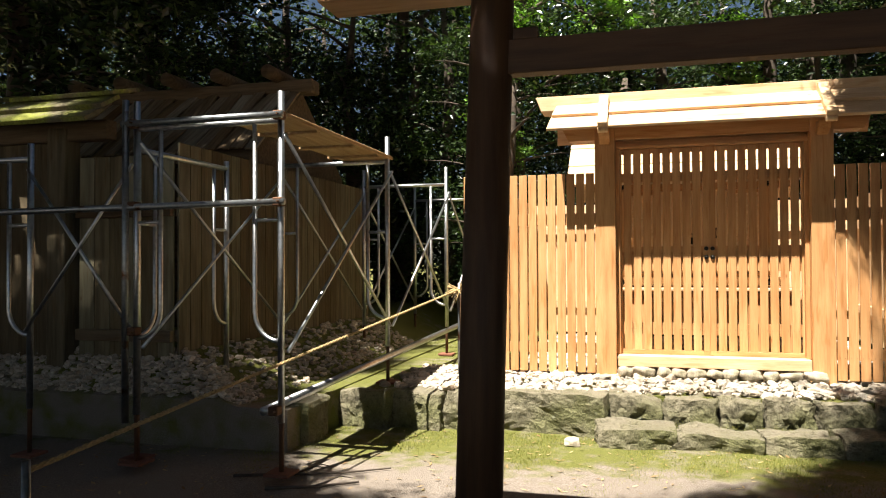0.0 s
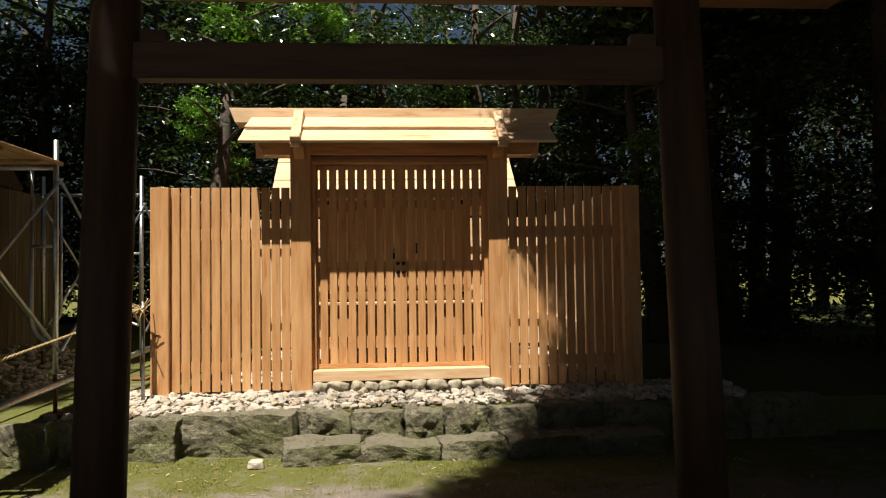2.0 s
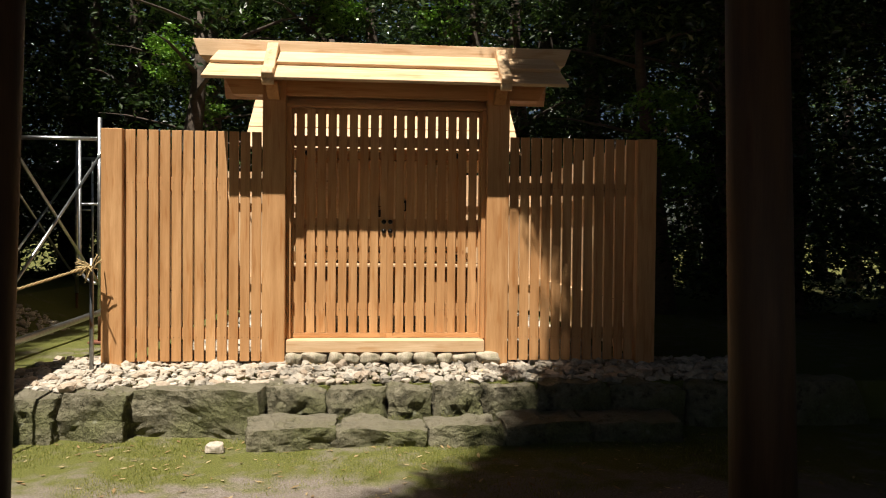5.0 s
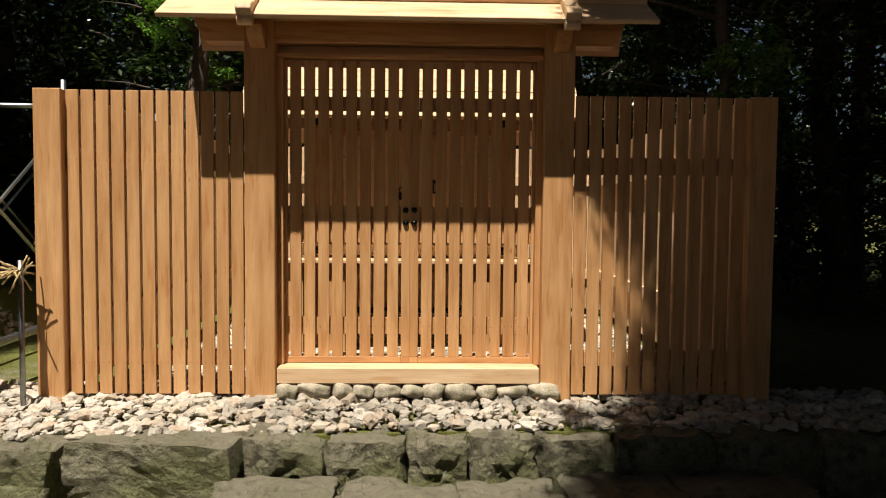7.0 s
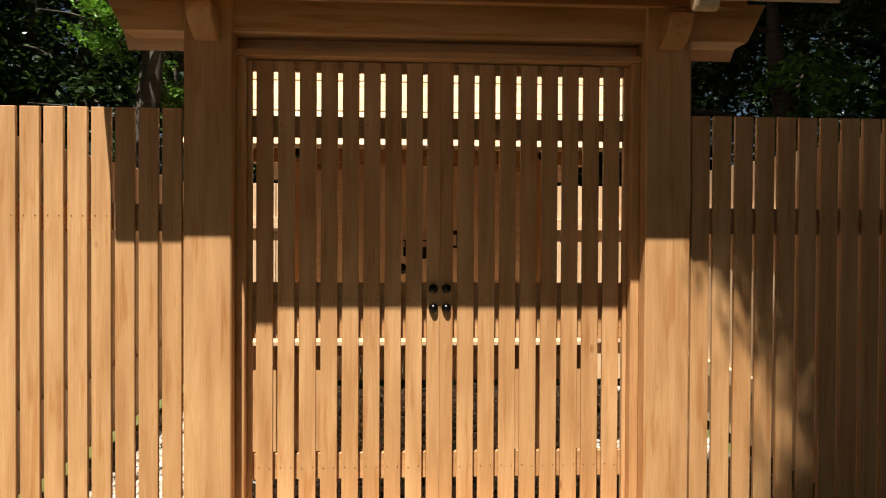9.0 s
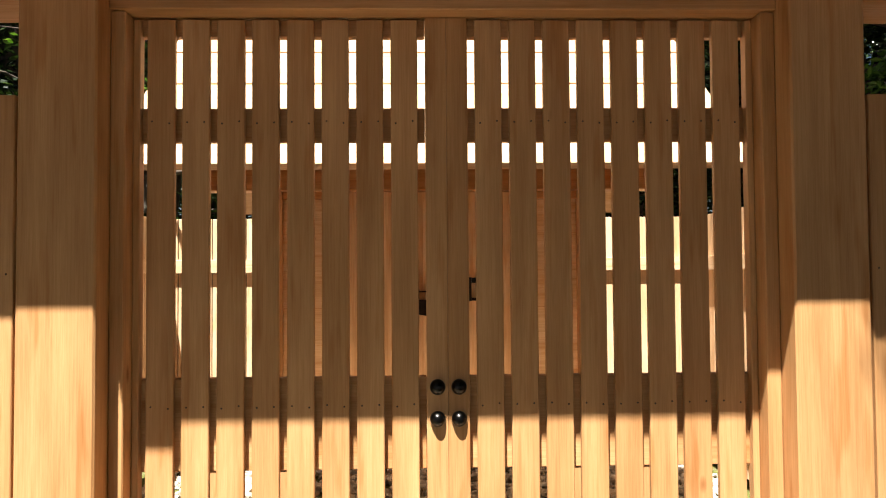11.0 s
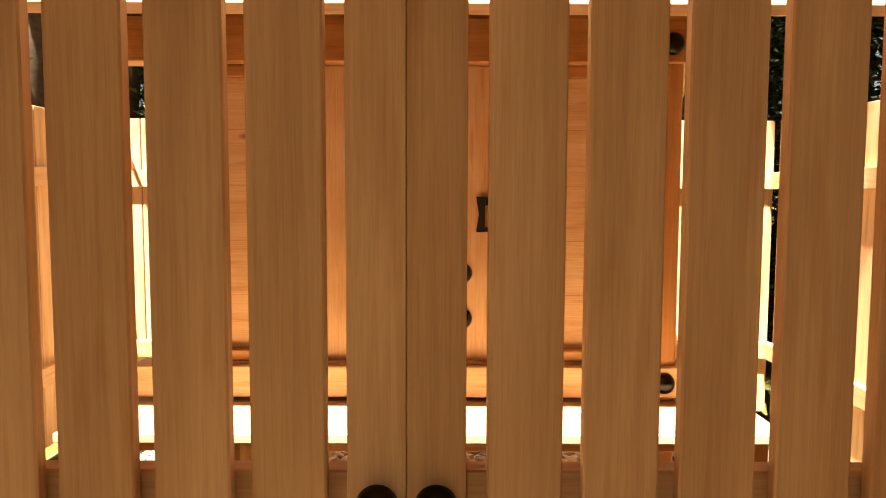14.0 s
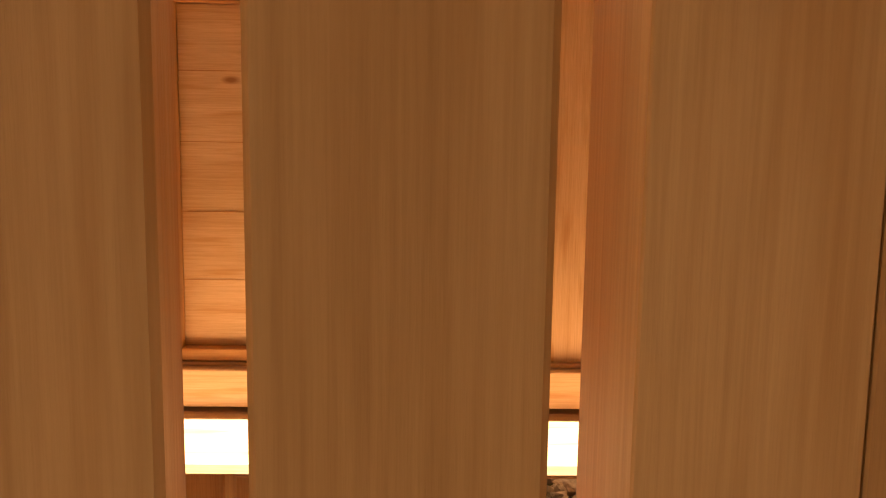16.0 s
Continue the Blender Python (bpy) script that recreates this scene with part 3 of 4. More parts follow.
def block(rng, w, d, h, rough=0.03, corner=0.05, cuts=7):
    """A rough squared stone, w by d by h, about the origin, with chipped faces."""
    bm = bmesh.new()
    bmesh.ops.create_cube(bm, size=2)
    bmesh.ops.subdivide_edges(bm, edges=bm.edges[:], cuts=cuts, use_grid_fill=True)
    o = Vector((rng.uniform(-50, 50), rng.uniform(-50, 50), rng.uniform(-50, 50)))
    skew = [rng.uniform(-0.12, 0.12) for _ in range(4)]
    for v in bm.verts:
        p = v.co.copy()
        q = Vector((p.x * w / 2, p.y * d / 2, p.z * h / 2))
        q.x += skew[0] * q.z + skew[1] * q.y * 0.5
        q.z += skew[2] * q.x * 0.25 * (p.z > 0)
        edge = sorted(abs(c) for c in p)[1]
        q -= Vector((p.x, p.y, p.z)) * corner * max(0.0, edge - 0.55) * min(w, d, h)
        n1 = noise.noise(q * 5 + o)
        n2 = abs(noise.noise(q * 10 + o * 2))
        n3 = noise.noise(q * 26 + o)
        q += p.normalized() * (rough * n1 - 0.8 * rough * n2 + 0.25 * rough * n3)
        v.co = q
    for _ in range(9):
        way = Vector((rng.gauss(0, 1), rng.gauss(0, 0.9) - 0.3, rng.gauss(0, 1) + 0.2)).normalized()
        top = max(v.co.dot(way) for v in bm.verts) * rng.uniform(0.84, 0.97)
        for v in bm.verts:
            over = v.co.dot(way) - top
            if over > 0:
                v.co -= way * over * 0.95
    bmesh.ops.triangulate(bm, faces=bm.faces[:])
    return bm


stone_edge = thing("stone_edge", "row of mossy squared stones holding the gravel terrace", "retaining wall", kind="structure")
cuts = [-3.32, -2.80, -2.33, -1.86, -0.90, -0.43, 0.0, 0.36, 0.74, 1.18, 1.76, 2.4, 3.1, 3.9]
for a, b in zip(cuts, cuts[1:]):
    w = b - a
    s = part("stone", block(srng, w * 1.04, 0.32, 0.52, 0.055, 0.03, 12), stone_m, stone_edge)
    s.location = ((a + b) / 2, plinth_front((a + b) / 2) + 0.15, 0.085 + srng.uniform(-0.02, 0.015))
    s.rotation_euler = (srng.uniform(-0.05, 0.02), srng.uniform(-0.03, 0.03), -0.09 * (a < 0) + srng.uniform(-0.05, 0.05))
s = part("stone", block(srng, 0.34, 0.46, 0.46, 0.04, 0.12, 7), stone_m, stone_edge)
s.location = (-3.38, -1.60, 0.14)
steps = thing("stone_step", "low mossy flat stones forming a step", "step", kind="structure")
for a, b, y, top in ((-0.98, -0.37, -1.06, 0.15), (-0.36, 0.27, -1.02, 0.12), (0.28, 0.82, -1.03, 0.14), (0.83, 1.46, -1.0, 0.155), (1.48, 2.2, -0.98, 0.15)):
    s = part("stone", block(srng, (b - a) * 1.04, 0.42, 0.26, 0.05, 0.04, 10), stone_m, steps)
    s.location = ((a + b) / 2, y, top - 0.125)
    s.rotation_euler = (srng.uniform(-0.06, 0.02), srng.uniform(-0.04, 0.04), srng.uniform(-0.10, 0.10))
lone = tagged(part("small_stone", block(srng, 0.12, 0.09, 0.07, 0.03, 0.3, 4), pebble_m), "small pale stone lying on the moss", "stone")
lone.location = (-1.17, -1.28, 0.03)
footing_m = mossy("footing_rock", (0.50, 0.43, 0.33), (0.31, 0.28, 0.19), 0.48, 0.66, 6, 0.25)
under = thing("footing_stone", "rounded grey-green stones packed under the gate sill", "stone", kind="structure")
fx = -0.84
while fx < 0.80:
    fw = srng.choice((0.14, 0.17, 0.20, 0.24))
    s = part("stone", chipped(rock(srng, fw * 0.56, 0.085, srng.uniform(0.048, 0.06), 0.25, 3, 0.3), srng, 2), footing_m, under, "", True)
    s.location = (fx + fw / 2, -0.105, 0.444)
    s.rotation_euler = (0, srng.uniform(-0.12, 0.12), srng.uniform(-0.1, 0.2))
    fx += fw

# ---- old weathered enclosure ----
plank_fence("weathered_fence", (-4.52, -1.70), (-4.52, 2.9), "old weathered brown board fence", 2.55, 0.66, 0.17, old_v, -1, ((0.80, 0.90), (1.9, 2.0)))
plank_fence("weathered_fence", (-4.56, -1.70), (-5.55, -1.70), "old weathered grey board fence with vertical planks", 2.45, 0.66, 0.16, grey_v, -1, ((0.80, 0.90), (1.9, 2.0)))
old_gate = thing("weathered_gate", "old shrine gate with mossy plank roof", "gate")
for x in (-5.72, -7.5):
    part("post", box(x - 0.1, x + 0.1, -1.82, -1.62, 0.30, 2.72, 0.01), old_v, old_gate)
part("tie_beam", box(-8.0, -5.2, -1.79, -1.65, 2.6, 2.78, 0.01), old_h, old_gate)
part("door_panel", box(-7.4, -5.82, -1.74, -1.70, 0.5, 2.6, 0.01), old_v, old_gate)
for i, (y0, z0, y1, z1) in enumerate(((-2.20, 2.68, -1.98, 2.80), (-2.03, 2.82, -1.80, 2.95), (-1.90, 2.96, -1.55, 3.06))):
    for x0, x1 in ((-6.2, -5.08), (-7.3, -6.22), (-8.4, -7.32)):
        b = roof_board(y0, z0, y1, z1, 0.04, (x1 - x0) / 2, (x1 - x0) / 2, "roof_board", old_gate, moss_board, -1, 0)
        b.location.x = (x0 + x1) / 2 + 0.05 * math.sin(7 * i + x0)
        b.rotation_euler = (0, 0.02 * math.sin(3 * i + 2 * x0), 0)
old_hall = thing("weathered_sanctuary", "old dark sanctuary with weathered shingle planks on its roof", "shrine")
part("wall", box(-8.3, -5.35, 0.6, 2.6, 0.33, 2.85, 0.01), old_h, old_hall)
part("roof", prism([(0.25, 2.72), (1.6, 3.75), (2.95, 2.72), (2.95, 2.66), (0.25, 2.66)], -8.8, -4.95, "x", 0.01), old_h, old_hall)
shake = mesh_of(box(-0.075, 0.075, -0.42, 0.42, 0, 0.025, 0.004), wood("old_shake", "y", (0.20, 0.18, 0.14), (0.42, 0.39, 0.32), 0.9, 0.5, False, 0.6), "shake")
slope = math.atan2(1.03, 1.35)
orng = random.Random(11)
for row in range(2):
    for i in range(22):
        s = new("shake", shake)
        s.parent = old_hall
        yy = 0.62 + 0.66 * row
        s.matrix_local = pose(-4.98 - 0.173 * i, yy, 2.75 + (yy - 0.25) * 0.763 + 0.02 + 0.02 * (i % 2), math.degrees(slope) + orng.uniform(-2, 3), orng.uniform(-4, 4), orng.uniform(-5, 5))
part("ridge_beam", box(-9.0, -4.75, 1.48, 1.72, 3.72, 3.90, 0.02), old_h, old_hall)
for i in range(5):
    s = part("ridge_log", tube([(-5.25 - 0.75 * i, 1.2, 3.96), (-5.25 - 0.75 * i, 2.0, 3.96)], 0.09, 14), old_h, old_hall, "", True)


# ---- scaffolding ----
def scaffold_frame(p, q, top=2.66, foot=0.05, head=2.46):
    """A portal frame between two legs, with inner ladder pipes."""
    own = thing("scaffold_bay", "galvanised steel scaffold frame with curved inner pipes", "scaffold", "scaffold frames")
    a, b = Vector((*p, 0)), Vector((*q, 0))
    d = (b - a).normalized()
    for e, s in ((a, 1), (b, -1)):
        part("leg", tube([e + Vector((0, 0, foot + 0.35)), e + Vector((0, 0, top))], 0.0235, 14), steel_m, own, "", True)
        part("jack", tube([e + Vector((0, 0, foot + 0.02)), e + Vector((0, 0, foot + 0.5))], 0.017, 10), clamp_m, own, "rusty screw jack", True)
        part("base_plate", box(e.x - 0.09, e.x + 0.09, e.y - 0.09, e.y + 0.09, foot, foot + 0.02), rust_plate, own, "rusty red base plate")
        i = e + s * 0.20 * d
        pts = [i + Vector((0, 0, head)), i + Vector((0, 0, 1.15))]
        for k in range(1, 7):
            ang = k / 6 * math.pi / 2
            pts.append(i + Vector((0, 0, 1.15)) - s * 0.19 * d * (1 - math.cos(ang)) - Vector((0, 0, 0.20 * math.sin(ang))))
        part("inner_pipe", tube(pts, 0.0165, 10), steel_m, own, "", True)
        part("rung", tube([e + Vector((0, 0, 1.78)), i + Vector((0, 0, 1.78))], 0.014, 10), steel_m, own, "", True)
    part("header", tube([a + Vector((0, 0, head)), b + Vector((0, 0, head))], 0.0215, 14), steel_m, own, "", True)
    return own


XA, XE = -2.98, -4.13
scaffold_frame((XA, -2.76), (XE, -2.76))
scaffold_frame((XA, -0.60), (XE, -0.60), foot=0.33, top=2.70)
scaffold_frame((XA, 1.60), (XE + 0.05, 1.60), foot=0.33, top=2.68)
scaffold_frame((XA, 3.80), (XE + 0.05, 3.80), foot=0.33, top=2.68)
scaffold_frame((-4.20, -2.66), (-4.20, -1.46), foot=0.05, top=2.40, head=2.33)
scaffold_frame((-5.07, -2.76), (-6.24, -2.76), foot=0.05, top=2.40, head=2.28)


def brace(p, q, r=0.0135, name="cross_brace"):
    return tagged(part(name, tube([p, q], r, 10), steel_m, None, "", True), "thin galvanised steel cross brace between scaffold frames", "brace", "cross braces")


for y0, y1 in ((-2.76, -0.60), (-0.60, 1.60), (1.60, 3.80)):
    for x in (XA + 0.03, XE + 0.03):
        brace((x, y0, 2.36), (x, y1, 0.88))
        brace((x + 0.02, y0, 0.88), (x + 0.02, y1, 2.36))
brace((XE, -2.79, 0.98), (-5.07, -2.79, 2.2))
brace((XE, -2.81, 2.2), (-5.07, -2.81, 0.98))


def pipe(p, q, label, r=0.0243, m=None):
    return tagged(part("scaffold_pipe", tube([p, q], r, 16), m or steel_dark, None, "", True), label, "pipe", "scaffold pipes")


pipe((XA + 0.05, -2.81, 1.90), (-7.6, -2.81, 1.86), "long horizontal galvanised pipe clamped to the scaffold legs")
pipe((XA + 0.04, -2.82, 2.49), (XE - 0.08, -2.82, 2.49), "short horizontal galvanised pipe under the deck")
pipe((XA - 0.06, -2.90, 0.50), (-2.80, 1.9, 0.72), "pale scaffold pipe lying low along the terrace", 0.03, steel_m)
pipe((XE - 0.05, -2.82, 0.35), (XE - 0.05, -2.82, 2.66), "upright galvanised pipe doubled beside a scaffold leg")
for p in ((XA, -2.79, 1.90), (XA, -2.79, 2.49), (XE, -2.79, 1.90), (XE, -2.79, 2.49), (XE, -2.79, 1.0), (XA, -2.85, 0.50)):
    bm = box(p[0] - 0.035, p[0] + 0.035, p[1] - 0.04, p[1] + 0.04, p[2] - 0.03, p[2] + 0.03, 0.008)
    join(bm, tube([(p[0] + 0.02, p[1] - 0.02, p[2]), (p[0] + 0.02, p[1] - 0.075, p[2])], 0.007, 8))
    tagged(part("pipe_clamp", bm, clamp_m), "rusty scaffold clamp with bolt", "clamp", "scaffold clamps")
deck = thing("scaffold_deck", "pale wooden plank deck on top of the scaffold", "deck")
for i in range(2):
    x1 = XA + 0.03 - 0.25 * i
    part("plank", box(x1 - 0.243, x1, -2.72, -0.52, 2.485, 2.52, 0.004), plank_m, deck)
for y in (-2.2, -1.5, -0.9):
    part("batten", box(XA - 0.48, XA + 0.02, y - 0.025, y + 0.025, 2.462, 2.4845, 0.003), plank_m, deck)

# rope between stakes
for name, x, y, z0, z1 in (("rope_stake", -2.345, -0.30, 0.25, 1.28), ("rope_stake", -2.74, -5.15, -0.05, 0.78)):
    tagged(part(name, tube([(x, y, z0), (x, y, z1)], 0.016, 10), steel_dark, None, "", True), "thin dark stake holding a straw rope", "stake", "rope stakes")
rp = []
for i in range(41):
    s = i / 40
    rp.append((-2.74 + 0.395 * s + (-0.25) * math.sin(math.pi * s), -5.15 + 4.85 * s, 0.74 + 0.48 * s - 0.10 * math.sin(math.pi * s)))
rope_bm = bmesh.new()
for ph in (0, 2.1, 4.2):
    tw = []
    for i in range(401):
        s = i / 40 / 10
        k = min(int(s * 40), 39)
        a, b = Vector(rp[k]), Vector(rp[k + 1])
        p = a.lerp(b, s * 40 - k)
        tw.append(p + 0.006 * Vector((math.cos(s * 220 + ph), 0, math.sin(s * 220 + ph))))
    tube(tw, 0.0055, 6, True, None, rope_bm)
tagged(part("straw_rope", rope_bm, rope_m, None, "", True), "twisted straw rope strung between two stakes", "rope")
knot = bmesh.new()
krng = random.Random(3)
for i in range(26):
    a = Vector((-2.345, -0.30, 1.21)) + Vector((krng.uniform(-0.03, 0.03), krng.uniform(-0.03, 0.03), krng.uniform(-0.02, 0.02)))
    w = Vector((krng.uniform(-1, 0.25), krng.uniform(-0.5, 0.5), krng.uniform(-0.5, 0.5))).normalized()
    tube([a, a + 0.05 * w, a + (0.09 + 0.05 * krng.random()) * w + Vector((0, 0, -0.02))], 0.005, 5, True, None, knot)
tagged(part("straw_knot", knot, rope_m, None, "", True), "frayed straw knot tied round the stake", "knot")

# ---- trees ----
trng = np.random.default_rng(4)


def crown_mesh(name, radius, height, clumps, per, leaf, material, flat=0.5, spread=0.15):
    """Leaves in clumps within an uneven ellipsoid about the origin."""
    cs = trng.normal(size=(clumps, 3))
    cs /= np.linalg.norm(cs, axis=1)[:, None]
    cs *= (trng.random(clumps) ** 0.45)[:, None] * np.array([radius, radius, height])
    cs *= (0.8 + 0.35 * trng.random(clumps))[:, None]
    base = np.repeat(cs, per, axis=0)
    n = len(base)
    off = trng.normal(size=(n, 3)) * np.array([1, 1, 0.6]) * radius * spread
    c = base + off
    d = trng.normal(size=(n, 3)) * np.array([1, 1, flat])
    d /= np.linalg.norm(d, axis=1)[:, None]
    up = trng.normal(size=(n, 3)) * 0.6 + np.array([0, 0, 1.0])
    s = np.cross(d, up)
    s /= np.linalg.norm(s, axis=1)[:, None] + 1e-6
    nn = np.cross(s, d)
    L = leaf * (0.7 + 0.6 * trng.random(n))[:, None]
    v = np.stack([c - d * L * 0.5, c + s * L * 0.24 + nn * L * 0.07, c + d * L * 0.5, c - s * L * 0.24 + nn * L * 0.07], 1).reshape(-1, 3)
    q = np.arange(n)[:, None] * 4
    f = np.concatenate([q + np.array([0, 1, 2]), q + np.array([0, 2, 3])], 1).reshape(-1, 3)
    me = bpy.data.meshes.new(name)
    me.from_pydata(v.tolist(), [], f.tolist())
    me.materials.append(material)
    return me


def trunk_bm(rng, h, r, limbs, spread):
    bm = bmesh.new()
    lean = Vector((rng.uniform(-0.05, 0.05), rng.uniform(-0.05, 0.05), 1))
    pts = [lean * (h * k / 7) + Vector((0.06 * math.sin(k * 1.7 + h), 0.06 * math.cos(k * 1.3 + h), 0)) * (k > 0) for k in range(8)]
    tube(pts, r, 12, True, [1.25, 1.0, 0.92, 0.84, 0.75, 0.6, 0.45, 0.25], bm)
    for i in range(limbs):
        k = 0.35 + 0.6 * i / max(limbs - 1, 1)
        a = lean * (h * k)
        ang = rng.uniform(0, 2 * math.pi)
        w = Vector((math.cos(ang), math.sin(ang), rng.uniform(0.15, 0.6)))
        ln = spread * rng.uniform(0.6, 1.0)
        tube([a, a + w * ln * 0.4 + Vector((0, 0, 0.05)), a + w * ln * 0.75, a + w * ln + Vector((0, 0, -0.15))], r * 0.28, 6, True, [1, 0.7, 0.45, 0.15], bm)
    return bm


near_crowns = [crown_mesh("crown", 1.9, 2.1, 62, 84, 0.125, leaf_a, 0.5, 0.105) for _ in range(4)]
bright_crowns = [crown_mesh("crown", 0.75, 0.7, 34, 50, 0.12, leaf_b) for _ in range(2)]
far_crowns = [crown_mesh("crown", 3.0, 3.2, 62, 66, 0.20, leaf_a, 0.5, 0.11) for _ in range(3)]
shade_crowns = [crown_mesh("crown", 3.2, 2.0, 110, 80, 0.26, leaf_a, 0.3) for _ in range(3)]
frng = random.Random(21)
trunks = [mesh_of(trunk_bm(frng, 9.0, 0.19, 9, 1.8), bark_m, "trunk", True) for _ in range(4)]


def tree(x, y, crowns, trunk, scale_z=1.0, label="evergreen tree with dark glossy leaves and a bare trunk", group="forest trees"):
    own = thing("tree", label, "tree", group, at=(x, y, 0.0))
    t = new("trunk", trunk)
    t.parent = own
    t.scale = (1, 1, scale_z)
    t.rotation_euler = (0, 0, frng.uniform(0, 6.3))
    for me, cx, cy, cz, s in crowns:
        c = new("crown", me)
        c.parent = own
        c.location, c.scale = (cx, cy, cz), (s, s, s)
        c.rotation_euler = (0, 0, frng.uniform(0, 6.3))
    return own


# close shrubs and small trees behind the enclosure
for i in range(15):
    x = -9.5 + 1.35 * i + frng.uniform(-0.4, 0.4)
    y = 6.3 + frng.uniform(-0.6, 1.2)
    if x > 4.0:
        y -= 0.8 * (x - 4.0)
    tree(x, y, [(near_crowns[i % 4], 0, 0, 1.9 + frng.uniform(-0.4, 0.3), 0.9), (near_crowns[(i + 1) % 4], frng.uniform(-0.5, 0.5), 0, 4.6 + frng.uniform(-0.5, 0.6), 1.0)], trunks[i % 4], 0.75)
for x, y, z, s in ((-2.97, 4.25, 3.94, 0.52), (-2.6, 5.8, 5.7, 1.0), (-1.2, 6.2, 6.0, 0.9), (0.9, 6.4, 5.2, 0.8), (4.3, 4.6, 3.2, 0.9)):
    tree(x, y, [(bright_crowns[0], 0, 0, z, s), (bright_crowns[1], 0.3, 0.4, z - 0.6, s * 0.8)], trunks[1], 0.52, "young tree with bright green leaves, sunlight painted into their colour", "young trees")
# woods
for i in range(26):
    x = -19 + 1.5 * i + frng.uniform(-0.6, 0.6)
    y = 10.5 + 4.0 * (i % 3) + frng.uniform(-1, 1)
    tree(x, y, [(far_crowns[i % 3], 0, 0, 3.0 + frng.uniform(-1, 1), 0.95), (far_crowns[(i + 1) % 3], frng.uniform(-1, 1), 0, 7.2 + frng.uniform(-1, 1.3), 0.8 if x > 4 else 1.05)], trunks[i % 4], 1.2)
for i in range(12):
    sx = 1 if i % 2 else -1
    x, y = sx * (8.5 + frng.uniform(-1, 2)) + (1.0 if sx > 0 else -1.5), -5 + 2.3 * (i // 2)
    tree(x, y, [(far_crowns[i % 3], 0, 0, 2.6, 0.85), (far_crowns[(i + 1) % 3], 0, 0, 6.8, 0.7 if sx > 0 else 1.0)], trunks[i % 4], 1.1)
# tall trees added to block sun and sky; unseen high crowns, open above the gate
feet = [(-5.5, -12.5), (0.5, -14), (6.0, -12), (7.5, -7), (8.2, -2), (7.5, 3.5), (-9.5, -8), (-10, -2.5), (-10.5, 3), (-6, 8.2), (-1.5, 8.8), (3.5, 8.5), (8, 8.5), (-12, 8), (12, 0), (12, -8)]
canopy = {f: [] for f in feet}
# outline, on the ground, of what the sun reaches between the crowns
SUNLIT = [(-3.2, -2.2), (-2.5, -3.0), (-0.7, -2.95), (0.6, -1.6), (1.24, -0.5), (1.48, 0.0), (1.1, 0.62), (1.25, 1.6), (2.8, 2.0), (2.8, 5.6), (-1.2, 5.8), (-1.8, 7.2), (-3.9, 7.2), (-3.3, 5.0)]
# smaller gaps in the crowns: x, y on the ground and reach
GAPS = [(-5.15, -0.92, 0.22), (-4.7, 1.7, 0.1), (-5.9, -0.7, -0.1), (1.55, -3.1, -0.2), (-4.1, -0.6, 0.0)]


def beyond_sunlit(x, y):
    """How far a point lies outside the sunlit outline; negative inside."""
    inside, best = False, 99.0
    for (ax, ay), (bx, by) in zip(SUNLIT, SUNLIT[1:] + SUNLIT[:1]):
        if (ay > y) != (by > y) and x < (bx - ax) * (y - ay) / (by - ay) + ax:
            inside = not inside
        t = max(0.0, min(1.0, ((x - ax) * (bx - ax) + (y - ay) * (by - ay)) / ((bx - ax) ** 2 + (by - ay) ** 2)))
        best = min(best, math.hypot(x - ax - t * (bx - ax), y - ay - t * (by - ay)))
    best = -best if inside else best
    return min([best] + [math.hypot(x - a, y - b) - r for a, b, r in GAPS])


def add_crown(x, y, z, size):
    f = min(feet, key=lambda q: (q[0] - x) ** 2 + (q[1] - y) ** 2)
    canopy[f].append((x - f[0], y - f[1], z, size))


gx = -14.0
while gx < 14.5:
    gy = -15.0
    while gy < 9:
        cell = random.Random(f"{gx:.2f} {gy:.2f}")
        x, y, z = gx + cell.uniform(-0.5, 0.5), gy + cell.uniform(-0.5, 0.5), 8.8 + cell.uniform(-1.0, 1.6)
        away = beyond_sunlit(x - SUN_WAY.x / SUN_WAY.z * z, y - SUN_WAY.y / SUN_WAY.z * z)
        size = min(0.72, (away - 0.1) / 3.3)
        if size > 0.3 and (y < 1.2 or cell.random() < (0.35 if x > 4.5 else 0.7 if x < -4 else 0.12)):
            add_crown(x, y, z, size)
            if x > 2.5 and size > 0.5:
                add_crown(x + 0.7, y + 0.8, z - 1.9, 0.72)
        gy += 1.9
    gx += 1.9
gx = -7.0
while gx < 3.5:
    gy = -9.0
    while gy < 3:
        cell = random.Random(f"{gx:.2f} {gy:.2f}")
        x, y, z = gx + cell.uniform(-0.3, 0.3), gy + cell.uniform(-0.3, 0.3), 8.4 + cell.uniform(-0.5, 0.5)
        away = beyond_sunlit(x - SUN_WAY.x / SUN_WAY.z * z, y - SUN_WAY.y / SUN_WAY.z * z)
        if 0.38 < away < 1.6:
            add_crown(x, y, z, min(0.26, (away - 0.03) / 2.9))
            if x > -2.5:
                add_crown(x - 0.19, y - 0.5, z + 1.2, min(0.28, away / 2.9))
                add_crown(x + 0.05, y - 0.75, z + 2.2, min(0.3, away / 2.8))
        gy += 0.62
    gx += 0.62
for i, (f, cs) in enumerate(canopy.items()):
    tree(f[0], f[1], [(shade_crowns[k % 3], a, b, c, w) for k, (a, b, c, w) in enumerate(cs)], trunks[i % 4], 1.3, "added tall tree whose dense high crown blocks sun and sky", "shade trees")

